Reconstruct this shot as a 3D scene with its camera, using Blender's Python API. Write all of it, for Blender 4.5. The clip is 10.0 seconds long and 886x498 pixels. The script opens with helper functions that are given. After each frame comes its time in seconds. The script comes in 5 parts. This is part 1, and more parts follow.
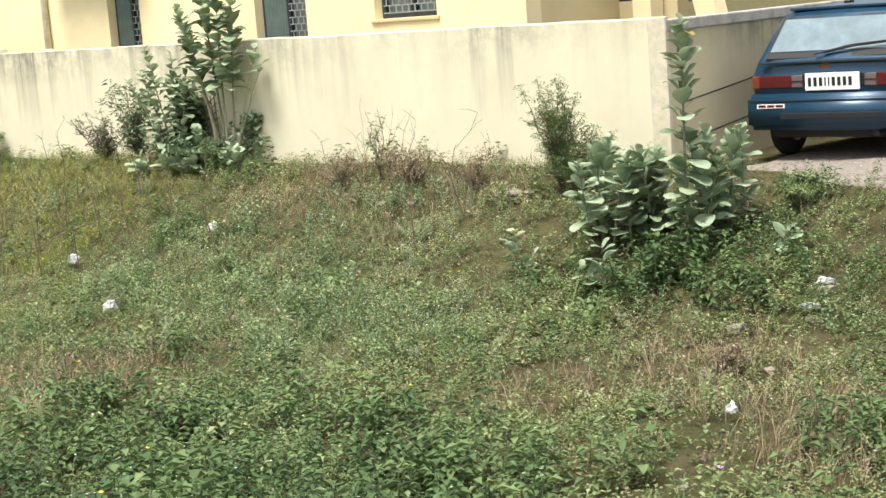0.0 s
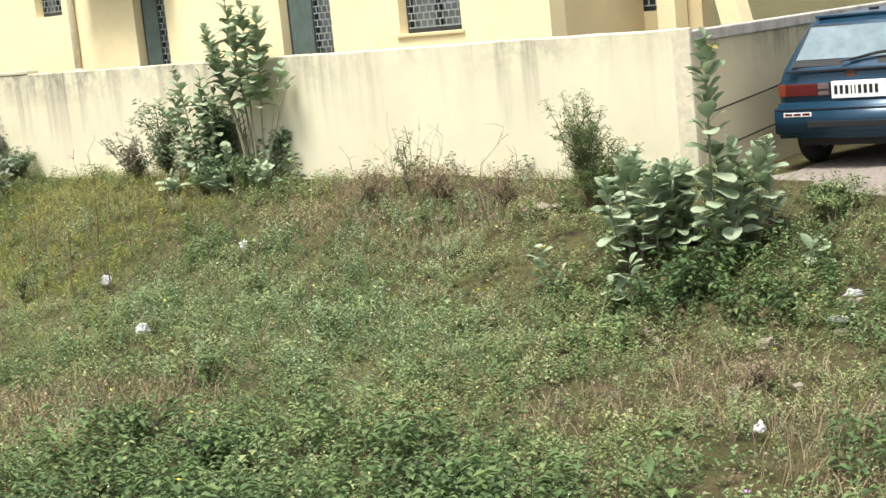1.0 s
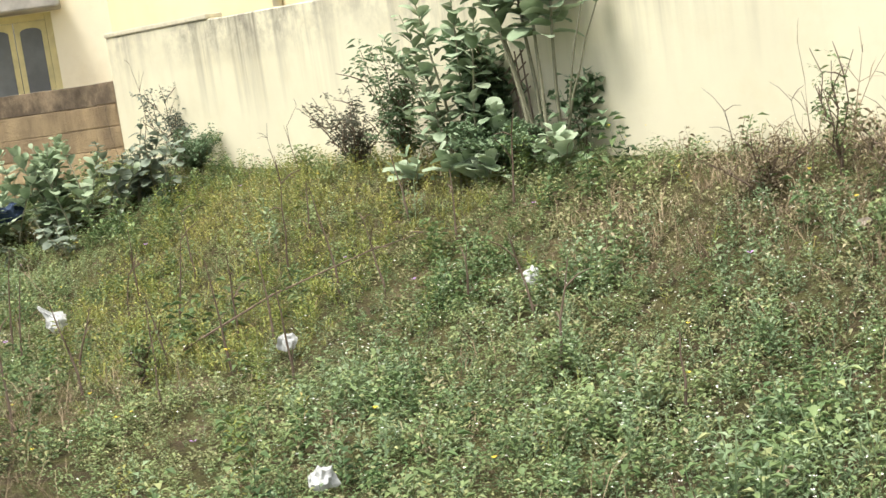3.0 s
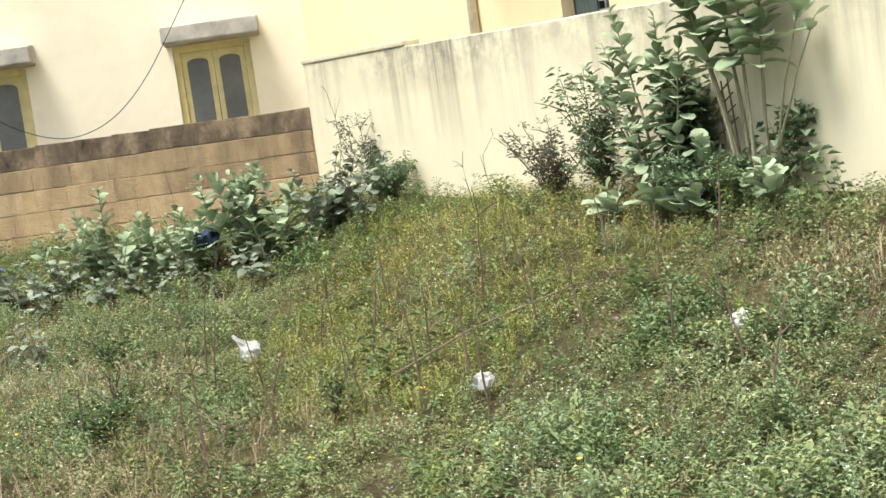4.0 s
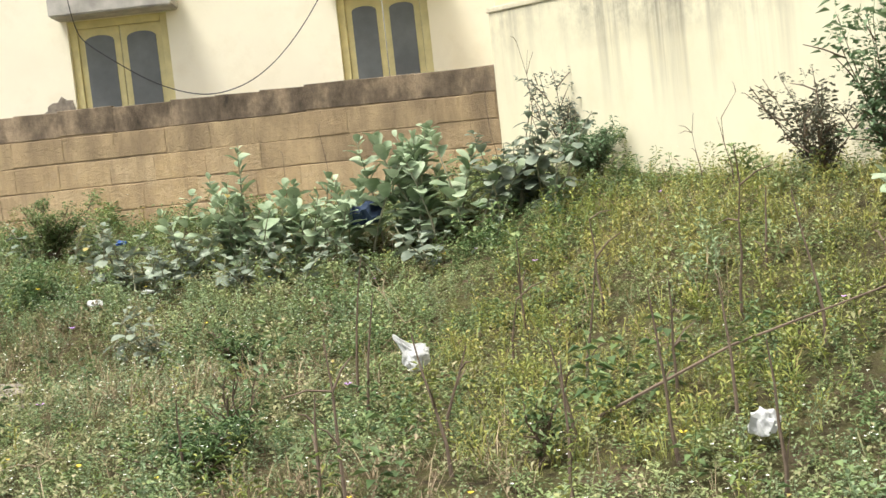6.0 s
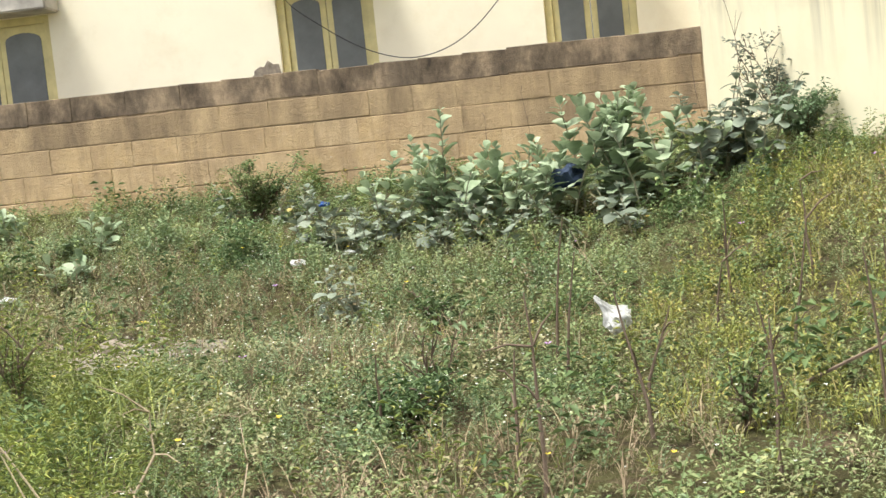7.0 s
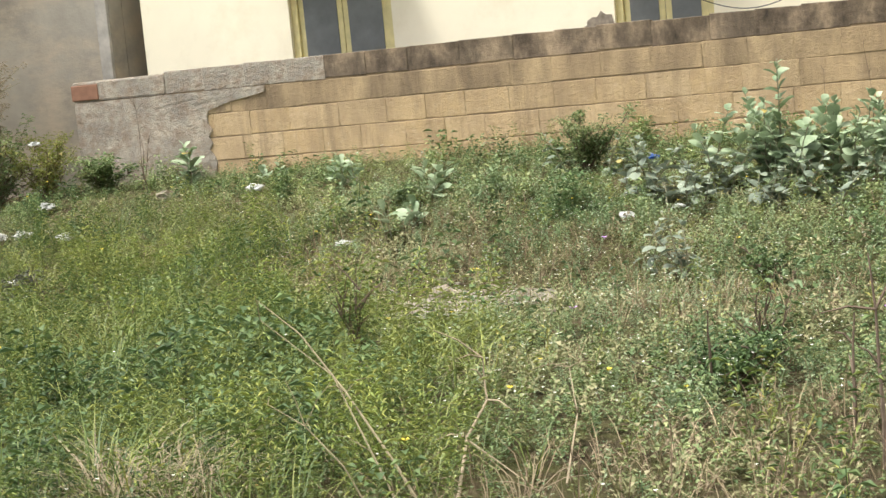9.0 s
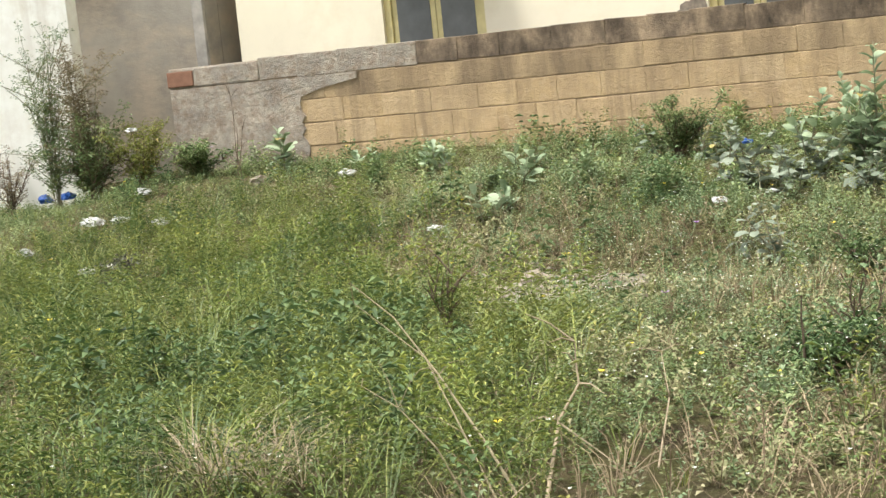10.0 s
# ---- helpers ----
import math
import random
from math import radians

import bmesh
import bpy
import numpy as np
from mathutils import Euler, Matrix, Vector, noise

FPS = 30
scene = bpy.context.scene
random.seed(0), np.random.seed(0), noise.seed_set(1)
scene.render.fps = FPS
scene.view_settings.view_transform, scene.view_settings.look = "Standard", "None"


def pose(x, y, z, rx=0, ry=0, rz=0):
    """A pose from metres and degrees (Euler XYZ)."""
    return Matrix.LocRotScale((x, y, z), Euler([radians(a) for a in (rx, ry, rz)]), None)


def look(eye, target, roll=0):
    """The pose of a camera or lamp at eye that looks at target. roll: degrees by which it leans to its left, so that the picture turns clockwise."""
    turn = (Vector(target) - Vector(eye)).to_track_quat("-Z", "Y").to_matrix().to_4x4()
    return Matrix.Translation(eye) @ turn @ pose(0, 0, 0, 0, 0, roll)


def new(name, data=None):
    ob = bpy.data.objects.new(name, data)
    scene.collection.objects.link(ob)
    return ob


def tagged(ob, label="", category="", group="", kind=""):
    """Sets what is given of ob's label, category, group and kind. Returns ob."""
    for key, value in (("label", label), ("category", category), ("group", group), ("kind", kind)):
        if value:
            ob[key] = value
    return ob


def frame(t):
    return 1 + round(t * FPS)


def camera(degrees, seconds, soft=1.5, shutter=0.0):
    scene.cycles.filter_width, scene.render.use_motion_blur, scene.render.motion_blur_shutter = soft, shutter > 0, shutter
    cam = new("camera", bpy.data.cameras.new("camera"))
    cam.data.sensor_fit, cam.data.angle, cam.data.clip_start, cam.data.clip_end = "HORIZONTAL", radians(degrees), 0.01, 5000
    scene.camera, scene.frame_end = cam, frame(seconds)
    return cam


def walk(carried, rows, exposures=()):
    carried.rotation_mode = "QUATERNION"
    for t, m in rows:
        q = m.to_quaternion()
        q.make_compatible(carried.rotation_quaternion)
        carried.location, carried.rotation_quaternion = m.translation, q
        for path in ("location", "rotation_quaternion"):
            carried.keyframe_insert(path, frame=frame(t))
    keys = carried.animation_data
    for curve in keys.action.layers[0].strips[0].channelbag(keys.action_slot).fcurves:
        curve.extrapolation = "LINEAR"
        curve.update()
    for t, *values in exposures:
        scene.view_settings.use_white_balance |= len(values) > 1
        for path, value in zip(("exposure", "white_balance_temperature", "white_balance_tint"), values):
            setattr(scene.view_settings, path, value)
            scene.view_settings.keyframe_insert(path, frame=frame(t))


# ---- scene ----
cam = camera(31.0, 10.0, soft=1.5)
# seconds, x, y, z, yaw, pitch, lean
PATH = [
    (0.0, 3.961, -9.169, 2.190, 9.379, -8.742, 4.422),
    (0.5, 3.941, -9.218, 2.239, 9.630, -8.723, 4.962),
    (1.0, 4.023, -9.186, 2.318, 10.617, -8.597, 5.760),
    (1.5, 3.624, -7.817, 2.154, 11.158, -8.438, 6.036),
    (2.0, 2.974, -5.734, 1.947, 12.978, -8.566, 6.798),
    (2.5, 2.308, -4.079, 1.781, 15.470, -8.534, 7.525),
    (3.0, 1.797, -2.479, 1.560, 20.258, -7.620, 8.211),
    (4.5, 1.466, -2.026, 1.626, 27.833, -5.668, 7.545),
    (5.0, 0.851, -1.152, 1.562, 27.754, -6.023, 6.862),
    (6.5, 0.022, 0.034, 1.196, 36.139, -4.776, 6.015),
    (7.0, 0.021, 0.017, 1.197, 39.720, -5.364, 6.140),
    (7.5, -0.010, 0.027, 1.183, 42.816, -5.808, 6.133),
    (8.0, -0.016, 0.017, 1.193, 46.061, -6.132, 6.274),
    (8.5, -0.014, -0.001, 1.206, 48.837, -6.120, 5.908),
    (9.0, -0.020, -0.008, 1.205, 51.382, -5.950, 5.527),
    (9.5, 0.002, -0.036, 1.215, 53.042, -5.965, 4.784),
    (10.0, 0.005, -0.035, 1.203, 54.685, -6.139, 5.773),
]
walk(cam, [(t, pose(x, y, z, 0, 0, yaw) @ pose(0, 0, 0, 90 + pitch) @ pose(0, 0, 0, 0, 0, -lean)) for t, x, y, z, yaw, pitch, lean in PATH],
     exposures=((0.0, 0.90), (2.5, 0.92), (5.0, 0.96), (6.5, 0.99), (8.0, 1.03), (10.0, 1.03)))

# ---- light: bright overcast noon ----
SUN_TO = Vector((-0.16, -0.36, 1.0)).normalized()
world = bpy.data.worlds.new("world")
scene.world = world
world.use_nodes = True
wn = world.node_tree.nodes
sky = wn.new("ShaderNodeTexSky")
sky.sky_type = 'NISHITA'
sky.sun_disc = False
sky.sun_elevation = math.asin(SUN_TO.z)
sky.sun_rotation = math.atan2(SUN_TO.x, SUN_TO.y)
sky.dust_density = 4.0
sky.air_density = 1.0
sky.ozone_density = 1.0
soften = wn.new("ShaderNodeHueSaturation")
soften.inputs["Saturation"].default_value = 0.25
world.node_tree.links.new(sky.outputs[0], soften.inputs["Color"])
world.node_tree.links.new(soften.outputs[0], wn["Background"].inputs["Color"])
wn["Background"].inputs["Strength"].default_value = 0.13
sun_data = bpy.data.lights.new("sun", 'SUN')
sun_data.energy = 2.7
sun_data.angle = radians(19)
sun_data.color = (1.0, 0.96, 0.88)
sun = new("sun", sun_data)
sun.matrix_world = look(SUN_TO * 30, (0, 0, 0))


# ---- materials ----
def rgb(c):
    return (*c, 1.0)


class Mat:
    """A node material with a Principled shader and short ways to add nodes."""

    def __init__(self, name, rough=0.85, metal=0.0, spec=0.3):
        self.m = bpy.data.materials.new(name)
        self.m.use_nodes = True
        self.t = self.m.node_tree
        self.b = self.t.nodes["Principled BSDF"]
        self.b.inputs["Roughness"].default_value = rough
        self.b.inputs["Metallic"].default_value = metal
        self.b.inputs["Specular IOR Level"].default_value = spec
        self.co = self.t.nodes.new("ShaderNodeTexCoord").outputs["Object"]

    def link(self, a, b):
        self.t.links.new(a, b)

    def mapped(self, scale, source=None):
        n = self.t.nodes.new("ShaderNodeMapping")
        n.inputs["Scale"].default_value = scale
        self.link(source or self.co, n.inputs["Vector"])
        return n.outputs[0]

    def noise(self, scale, detail=4.0, rough=0.6, vec=None):
        n = self.t.nodes.new("ShaderNodeTexNoise")
        n.inputs["Scale"].default_value = scale
        n.inputs["Detail"].default_value = detail
        n.inputs["Roughness"].default_value = rough
        self.link(vec or self.co, n.inputs["Vector"])
        return n.outputs["Fac"]

    def ramp(self, fac, stops):
        n = self.t.nodes.new("ShaderNodeValToRGB")
        e = n.color_ramp.elements
        while len(e) < len(stops):
            e.new(0.5)
        for el, (p, c) in zip(e, stops):
            el.position = p
            el.color = rgb(c) if not isinstance(c, float) else (c, c, c, 1)
        self.link(fac, n.inputs[0])
        return n.outputs[0]

    def mix(self, fac, a, b, mode='MIX'):
        n = self.t.nodes.new("ShaderNodeMix")
        n.data_type, n.blend_type = 'RGBA', mode
        for src, sock in ((fac, n.inputs[0]), (a, n.inputs[6]), (b, n.inputs[7])):
            if isinstance(src, (int, float)):
                sock.default_value = src
            elif isinstance(src, tuple):
                sock.default_value = rgb(src)
            else:
                self.link(src, sock)
        return n.outputs[2]

    def math(self, op, a, b):
        n = self.t.nodes.new("ShaderNodeMath")
        n.operation = op
        n.use_clamp = True
        for src, sock in ((a, n.inputs[0]), (b, n.inputs[1])):
            if isinstance(src, (int, float)):
                sock.default_value = src
            else:
                self.link(src, sock)
        return n.outputs[0]

    def axis(self, i):
        n = self.t.nodes.new("ShaderNodeSeparateXYZ")
        self.link(self.co, n.inputs[0])
        return n.outputs[i]

    def span(self, v, a, b):
        n = self.t.nodes.new("ShaderNodeMapRange")
        n.inputs[1].default_value, n.inputs[2].default_value = a, b
        self.link(v, n.inputs[0])
        return n.outputs[0]

    def random(self, island=False):
        if island:
            return self.t.nodes.new("ShaderNodeNewGeometry").outputs["Random Per Island"]
        return self.t.nodes.new("ShaderNodeObjectInfo").outputs["Random"]

    def colour(self, c):
        if isinstance(c, tuple):
            self.b.inputs["Base Color"].default_value = rgb(c)
        else:
            self.link(c, self.b.inputs["Base Color"])
        return self

    def bump(self, height, strength=0.3, distance=0.01):
        n = self.t.nodes.new("ShaderNodeBump")
        n.inputs["Strength"].default_value = strength
        n.inputs["Distance"].default_value = distance
        self.link(height, n.inputs["Height"])
        self.link(n.outputs[0], self.b.inputs["Normal"])
        return self


def plain(name, c, rough=0.6, metal=0.0, spec=0.4, vary=0.25, scale=14.0):
    k = Mat(name, rough, metal, spec)
    dark = tuple(v * (1 - vary) for v in c)
    k.colour(k.ramp(k.noise(scale), ((0.3, dark), (0.7, c))))
    k.bump(k.noise(scale * 9), 0.15, 0.003)
    return k.m


def painted_wall(name, base, streak, top, reach, amount, streak_scale=7.0):
    """Lime paint on plaster, with rain streaks that run down from the coping and damp stains."""
    k = Mat(name, 0.92, 0, 0.15)
    broad = k.noise(0.9, 5, 0.6)
    paint = k.ramp(broad, ((0.3, tuple(v * 0.90 for v in base)), (0.65, base)))
    lines = k.noise(1.0, 5, 0.65, k.mapped((streak_scale, 0.3, 0.28)))
    fine = k.noise(1.0, 3, 0.6, k.mapped((streak_scale * 4, 1, 0.7)))
    run = k.noise(1.0, 2, 0.5, k.mapped((streak_scale * 0.45, 0.3, 0.05)))
    height = k.math('ADD', k.span(k.axis(2), top - reach, top), k.math('SUBTRACT', run, 0.55))
    mask = k.math('MULTIPLY', k.ramp(lines, ((0.47, 0.0), (0.68, 1.0))), height)
    mask = k.math('MULTIPLY', mask, k.ramp(fine, ((0.25, 0.35), (0.6, 1.0))))
    where = k.ramp(k.noise(0.55, 3, 0.5, k.mapped((1, 0.2, 0.25))), ((0.38, 0.12), (0.6, 1.0)))
    mask = k.math('MULTIPLY', k.math('MULTIPLY', mask, where), amount)
    paint = k.mix(mask, paint, streak)
    lichen = k.math('MULTIPLY', k.span(k.axis(2), top - 0.42, top + 0.02), k.ramp(k.noise(3.4, 7, 0.75), ((0.42, 0.0), (0.62, 0.95))))
    lichen = k.math('MULTIPLY', lichen, where)
    paint = k.mix(k.math('MULTIPLY', lichen, amount), paint, tuple(v * 1.25 for v in streak))
    damp = k.math('MULTIPLY', k.ramp(k.noise(2.3, 6, 0.7), ((0.5, 0.0), (0.75, 1.0))), 0.22)
    paint = k.mix(damp, paint, (0.55, 0.46, 0.26))
    k.colour(paint).bump(k.noise(60, 5), 0.25, 0.004)
    return k.m


def leafy(name, colours, rough=0.5, light_through=0.2, island=True, spot=30.0):
    k = Mat(name, rough, 0, 0.35)
    deep, bright = colours[0], colours[-1]
    spread = ((0.0, tuple(v * 0.72 for v in deep[1])), (0.10, deep[1]), *colours[1:-1], (0.93, bright[1]), (1.0, tuple(min(0.8, v * 1.12) for v in bright[1])))
    c = k.ramp(k.random(island), spread)
    c = k.mix(k.math('MULTIPLY', k.noise(spot, 3), 0.5), c, tuple(v * 0.55 for v in colours[0][1]))
    big = k.noise(0.8, 3)
    c = k.mix(k.ramp(big, ((0.42, 0.0), (0.68, 0.45))), c, tuple(min(1, v * 1.15) for v in colours[-1][1]))
    c = k.mix(k.ramp(k.noise(1.9, 4), ((0.4, 0.3), (0.6, 0.0))), c, tuple(v * 0.75 for v in colours[0][1]))
    k.colour(c)
    thin = k.t.nodes.new("ShaderNodeBsdfTranslucent")
    k.link(c, thin.inputs[0])
    m = k.t.nodes.new("ShaderNodeMixShader")
    m.inputs[0].default_value = light_through
    k.link(k.b.outputs[0], m.inputs[1])
    k.link(thin.outputs[0], m.inputs[2])
    k.link(m.outputs[0], k.t.nodes["Material Output"].inputs[0])
    return k.m


def glass(name, c, rough=0.08):
    k = Mat(name, rough, 0, 0.6)
    k.colour(k.ramp(k.noise(5, 4), ((0.35, tuple(v * 0.7 for v in c)), (0.7, c))))
    return k.m


def soil_material():
    k = Mat("soil", 0.97, 0, 0.1)
    base = k.ramp(k.noise(2.2, 7, 0.65), ((0.30, (0.05, 0.043, 0.028)), (0.52, (0.125, 0.102, 0.068)), (0.74, (0.29, 0.222, 0.158))))
    grit = k.ramp(k.noise(55, 5, 0.7), ((0.35, (0.62, 0.58, 0.53)), (0.7, (1.0, 0.98, 0.94))))
    moss = k.ramp(k.noise(7.0, 7, 0.75), ((0.38, 0.0), (0.58, 0.7)))
    c = k.mix(moss, base, (0.165, 0.18, 0.07))
    k.colour(k.mix(1.0, c, grit, 'MULTIPLY')).bump(k.noise(26, 7, 0.75), 1.0, 0.05)
    return k.m


M_SOIL = soil_material()
M_WALL_A = painted_wall("cream_wall_paint", (0.74, 0.695, 0.515), (0.15, 0.135, 0.115), 1.96, 0.95, 1.0, 4.6)
M_COPING = plain("weathered_plaster", (0.55, 0.52, 0.47), 0.95, vary=0.5, scale=5)
M_SIDE = painted_wall("side_wall_paint", (0.62, 0.56, 0.38), (0.12, 0.11, 0.09), 1.86, 0.5, 0.8)
M_HOUSE_A = painted_wall("yellow_house_paint", (0.87, 0.755, 0.48), (0.40, 0.31, 0.16), 6.0, 2.2, 0.3, 3.0)
# house yellow darkened by hand for the shaded porch recess; the sill shares it
M_HOUSE_A_SHADED = plain("shaded_yellow_house_paint", (0.62, 0.52, 0.31), 0.9, vary=0.12, scale=2)
M_HOUSE_B = painted_wall("ivory_house_paint", (0.93, 0.87, 0.69), (0.55, 0.45, 0.28), 6.5, 2.0, 0.25, 2.0)
M_CONCRETE = Mat("bare_concrete", 0.95, 0, 0.12)
M_CONCRETE.colour(M_CONCRETE.mix(M_CONCRETE.ramp(M_CONCRETE.noise(1.0, 6, 0.7, M_CONCRETE.mapped((1.6, 1.6, 3.2))), ((0.42, 0.0), (0.66, 0.8))), M_CONCRETE.ramp(M_CONCRETE.noise(0.8, 5, 0.6), ((0.35, (0.27, 0.25, 0.215)), (0.65, (0.46, 0.43, 0.37)))), (0.52, 0.44, 0.34)))
M_CONCRETE = M_CONCRETE.bump(M_CONCRETE.noise(18, 6, 0.7), 0.5, 0.01).m
M_WHITE_WALL = painted_wall("whitewash", (0.92, 0.92, 0.86), (0.40, 0.33, 0.25), 1.0, 0.6, 0.6)
M_FRAME = plain("yellow_window_paint", (0.80, 0.71, 0.36), 0.6, vary=0.22, scale=7)
M_PANE = glass("dusty_dark_pane", (0.175, 0.19, 0.19), 0.3)
M_PANE_GREEN = glass("green_curtain_pane", (0.12, 0.17, 0.15), 0.5)
M_DARK_FRAME = plain("dark_window_frame", (0.035, 0.04, 0.045), 0.5)
M_GRILLE = plain("painted_steel_bars", (0.36, 0.42, 0.42), 0.4, 0.3)
M_PIPE = plain("grey_white_pipe", (0.70, 0.64, 0.48), 0.5)
M_CABLE = plain("black_cable", (0.02, 0.02, 0.022), 0.5)
M_STONE = plain("rubble_stone", (0.34, 0.29, 0.23), 0.95, vary=0.5, scale=22)
M_PLASTIC_W = leafy("white_plastic", ((0.0, (0.60, 0.61, 0.60)), (1.0, (0.86, 0.86, 0.84))), 0.35, 0.3, False)
M_PLASTIC_B = plain("blue_plastic", (0.025, 0.09, 0.33), 0.35)
M_CLOTH_B = plain("navy_cloth", (0.03, 0.05, 0.095), 0.9)
M_BARK = plain("green_grey_stem", (0.27, 0.26, 0.17), 0.85, vary=0.35, scale=30)
M_DRY = leafy("dry_stalks", ((0.0, (0.17, 0.12, 0.08)), (0.5, (0.31, 0.235, 0.145)), (1.0, (0.50, 0.41, 0.26))), 0.9, 0.1)
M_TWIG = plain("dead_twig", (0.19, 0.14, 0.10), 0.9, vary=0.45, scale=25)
M_STALK = plain("dry_weed_stalk", (0.25, 0.21, 0.125), 0.9, vary=0.35, scale=25)
M_PALE_TWIG = plain("bleached_twig", (0.37, 0.30, 0.20), 0.9, vary=0.3, scale=25)
M_CALO = leafy("milkweed_leaf", ((0.0, (0.215, 0.30, 0.17)), (0.5, (0.335, 0.425, 0.265)), (1.0, (0.44, 0.52, 0.355))), 0.7, 0.22, False, 9)
M_CALO_GREY = leafy("greyish_milkweed_leaf", ((0.0, (0.15, 0.19, 0.14)), (0.5, (0.22, 0.27, 0.20)), (1.0, (0.33, 0.38, 0.29))), 0.65, 0.2, False, 9)
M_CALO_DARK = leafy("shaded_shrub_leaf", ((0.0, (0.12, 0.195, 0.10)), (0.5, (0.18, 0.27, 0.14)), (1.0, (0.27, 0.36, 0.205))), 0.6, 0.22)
M_GREY_LEAF = leafy("greyish_shrub_leaf", ((0.0, (0.15, 0.185, 0.145)), (0.6, (0.225, 0.265, 0.21)), (1.0, (0.33, 0.365, 0.30))), 0.7, 0.2)
M_DRABLEAF = leafy("drab_shrub_leaf", ((0.0, (0.075, 0.085, 0.06)), (0.5, (0.13, 0.14, 0.095)), (1.0, (0.22, 0.20, 0.15))), 0.7, 0.15)
M_YELLOWED = leafy("yellowed_leaf", ((0.0, (0.40, 0.30, 0.09)), (1.0, (0.52, 0.46, 0.17))), 0.6, 0.3, False)
M_HERB = leafy("weed_green", ((0.0, (0.082, 0.15, 0.053)), (0.4, (0.155, 0.25, 0.09)), (0.8, (0.285, 0.38, 0.16)), (1.0, (0.45, 0.47, 0.215))))
M_UNDER = leafy("undergrowth_leaf", ((0.0, (0.10, 0.145, 0.05)), (0.5, (0.19, 0.24, 0.09)), (0.85, (0.29, 0.325, 0.14)), (1.0, (0.40, 0.37, 0.20))))
M_OLIVE = leafy("olive_weed_leaf", ((0.0, (0.17, 0.185, 0.08)), (0.5, (0.30, 0.305, 0.14)), (0.85, (0.42, 0.40, 0.21)), (1.0, (0.50, 0.45, 0.28))), 0.7)
M_PALE = leafy("pale_weed", ((0.0, (0.14, 0.22, 0.10)), (0.5, (0.225, 0.32, 0.16)), (1.0, (0.38, 0.465, 0.275))))
M_DARKHERB = leafy("dark_broad_weed", ((0.0, (0.048, 0.095, 0.034)), (0.6, (0.098, 0.165, 0.056)), (1.0, (0.20, 0.275, 0.105))))
M_FEATHER = leafy("bright_feathery_weed", ((0.0, (0.055, 0.11, 0.028)), (0.4, (0.125, 0.195, 0.048)), (0.8, (0.245, 0.305, 0.072)), (1.0, (0.42, 0.43, 0.12))))
M_YGRASS = leafy("yellow_green_grass", ((0.0, (0.19, 0.245, 0.055)), (0.55, (0.36, 0.40, 0.09)), (0.9, (0.46, 0.45, 0.13)), (1.0, (0.44, 0.33, 0.13))))
M_LIME = leafy("lime_weed_leaf", ((0.0, (0.17, 0.25, 0.055)), (0.5, (0.26, 0.34, 0.075)), (1.0, (0.44, 0.46, 0.11))))
M_BROWNHERB = leafy("withered_weed", ((0.0, (0.20, 0.155, 0.10)), (0.5, (0.33, 0.27, 0.17)), (1.0, (0.48, 0.41, 0.27))), 0.85, 0.15)
M_BLOOM_W = plain("white_petals", (0.82, 0.83, 0.74), 0.6, vary=0.05)
M_BLOOM_Y = plain("yellow_petals", (0.75, 0.58, 0.05), 0.6, vary=0.1)
M_BLOOM_P = plain("lilac_petals", (0.45, 0.27, 0.55), 0.6, vary=0.1)
M_CAR = plain("blue_car_paint", (0.012, 0.052, 0.10), 0.3, 0.2, 0.55, 0.25, 3)
M_RUST = plain("bare_primer_spot", (0.16, 0.075, 0.045), 0.8)
M_TRIM = plain("black_car_trim", (0.015, 0.016, 0.018), 0.55)
M_CAR_GLASS = glass("car_glass", (0.20, 0.27, 0.30), 0.06)
M_RED = plain("red_lens", (0.10, 0.012, 0.012), 0.25)
M_AMBER = plain("amber_lens", (0.20, 0.04, 0.018), 0.25)
M_CLEAR = plain("clear_lens", (0.16, 0.12, 0.12), 0.2)
M_PLATE = plain("white_enamel", (0.85, 0.85, 0.83), 0.4, vary=0.05)
M_INK = plain("black_ink", (0.015, 0.015, 0.016), 0.6)
M_TYRE = plain("tyre_rubber", (0.022, 0.022, 0.023), 0.85)
M_RIM = plain("steel_rim", (0.35, 0.35, 0.36), 0.35, 0.8)
M_STONY = plain("stony_earth", (0.34, 0.30, 0.25), 0.97, 0, 0.1, 0.6, 16)
M_GRAVEL = plain("drive_gravel", (0.33, 0.285, 0.25), 0.97, 0, 0.1, 0.55, 22)
M_POT = plain("terracotta", (0.30, 0.155, 0.10), 0.85)


def block_material():
    k = Mat("ochre_block", 0.95, 0, 0.12)
    k.co = k.t.nodes.new("ShaderNodeNewGeometry").outputs["Position"]
    base = k.ramp(k.random(), ((0.0, (0.55, 0.40, 0.225)), (0.5, (0.60, 0.445, 0.26)), (1.0, (0.645, 0.49, 0.30))))
    base = k.mix(k.ramp(k.noise(5, 6, 0.7), ((0.4, 0.0), (0.7, 0.6))), base, (0.40, 0.29, 0.18))
    base = k.mix(k.ramp(k.noise(13, 5, 0.7), ((0.5, 0.0), (0.72, 0.5))), base, (0.66, 0.52, 0.35))
    wash = k.ramp(k.noise(1.0, 5, 0.65, k.mapped((2.5, 2.5, 1.2))), ((0.42, 0.0), (0.66, 0.7)))
    drip = k.ramp(k.noise(1.0, 6, 0.7, k.mapped((5.0, 5.0, 0.55))), ((0.50, 0.0), (0.66, 0.6)))
    base = k.mix(drip, base, (0.27, 0.20, 0.13))
    k.colour(k.mix(wash, base, (0.38, 0.28, 0.175))).bump(k.noise(28, 7, 0.75), 0.8, 0.02)
    return k.m


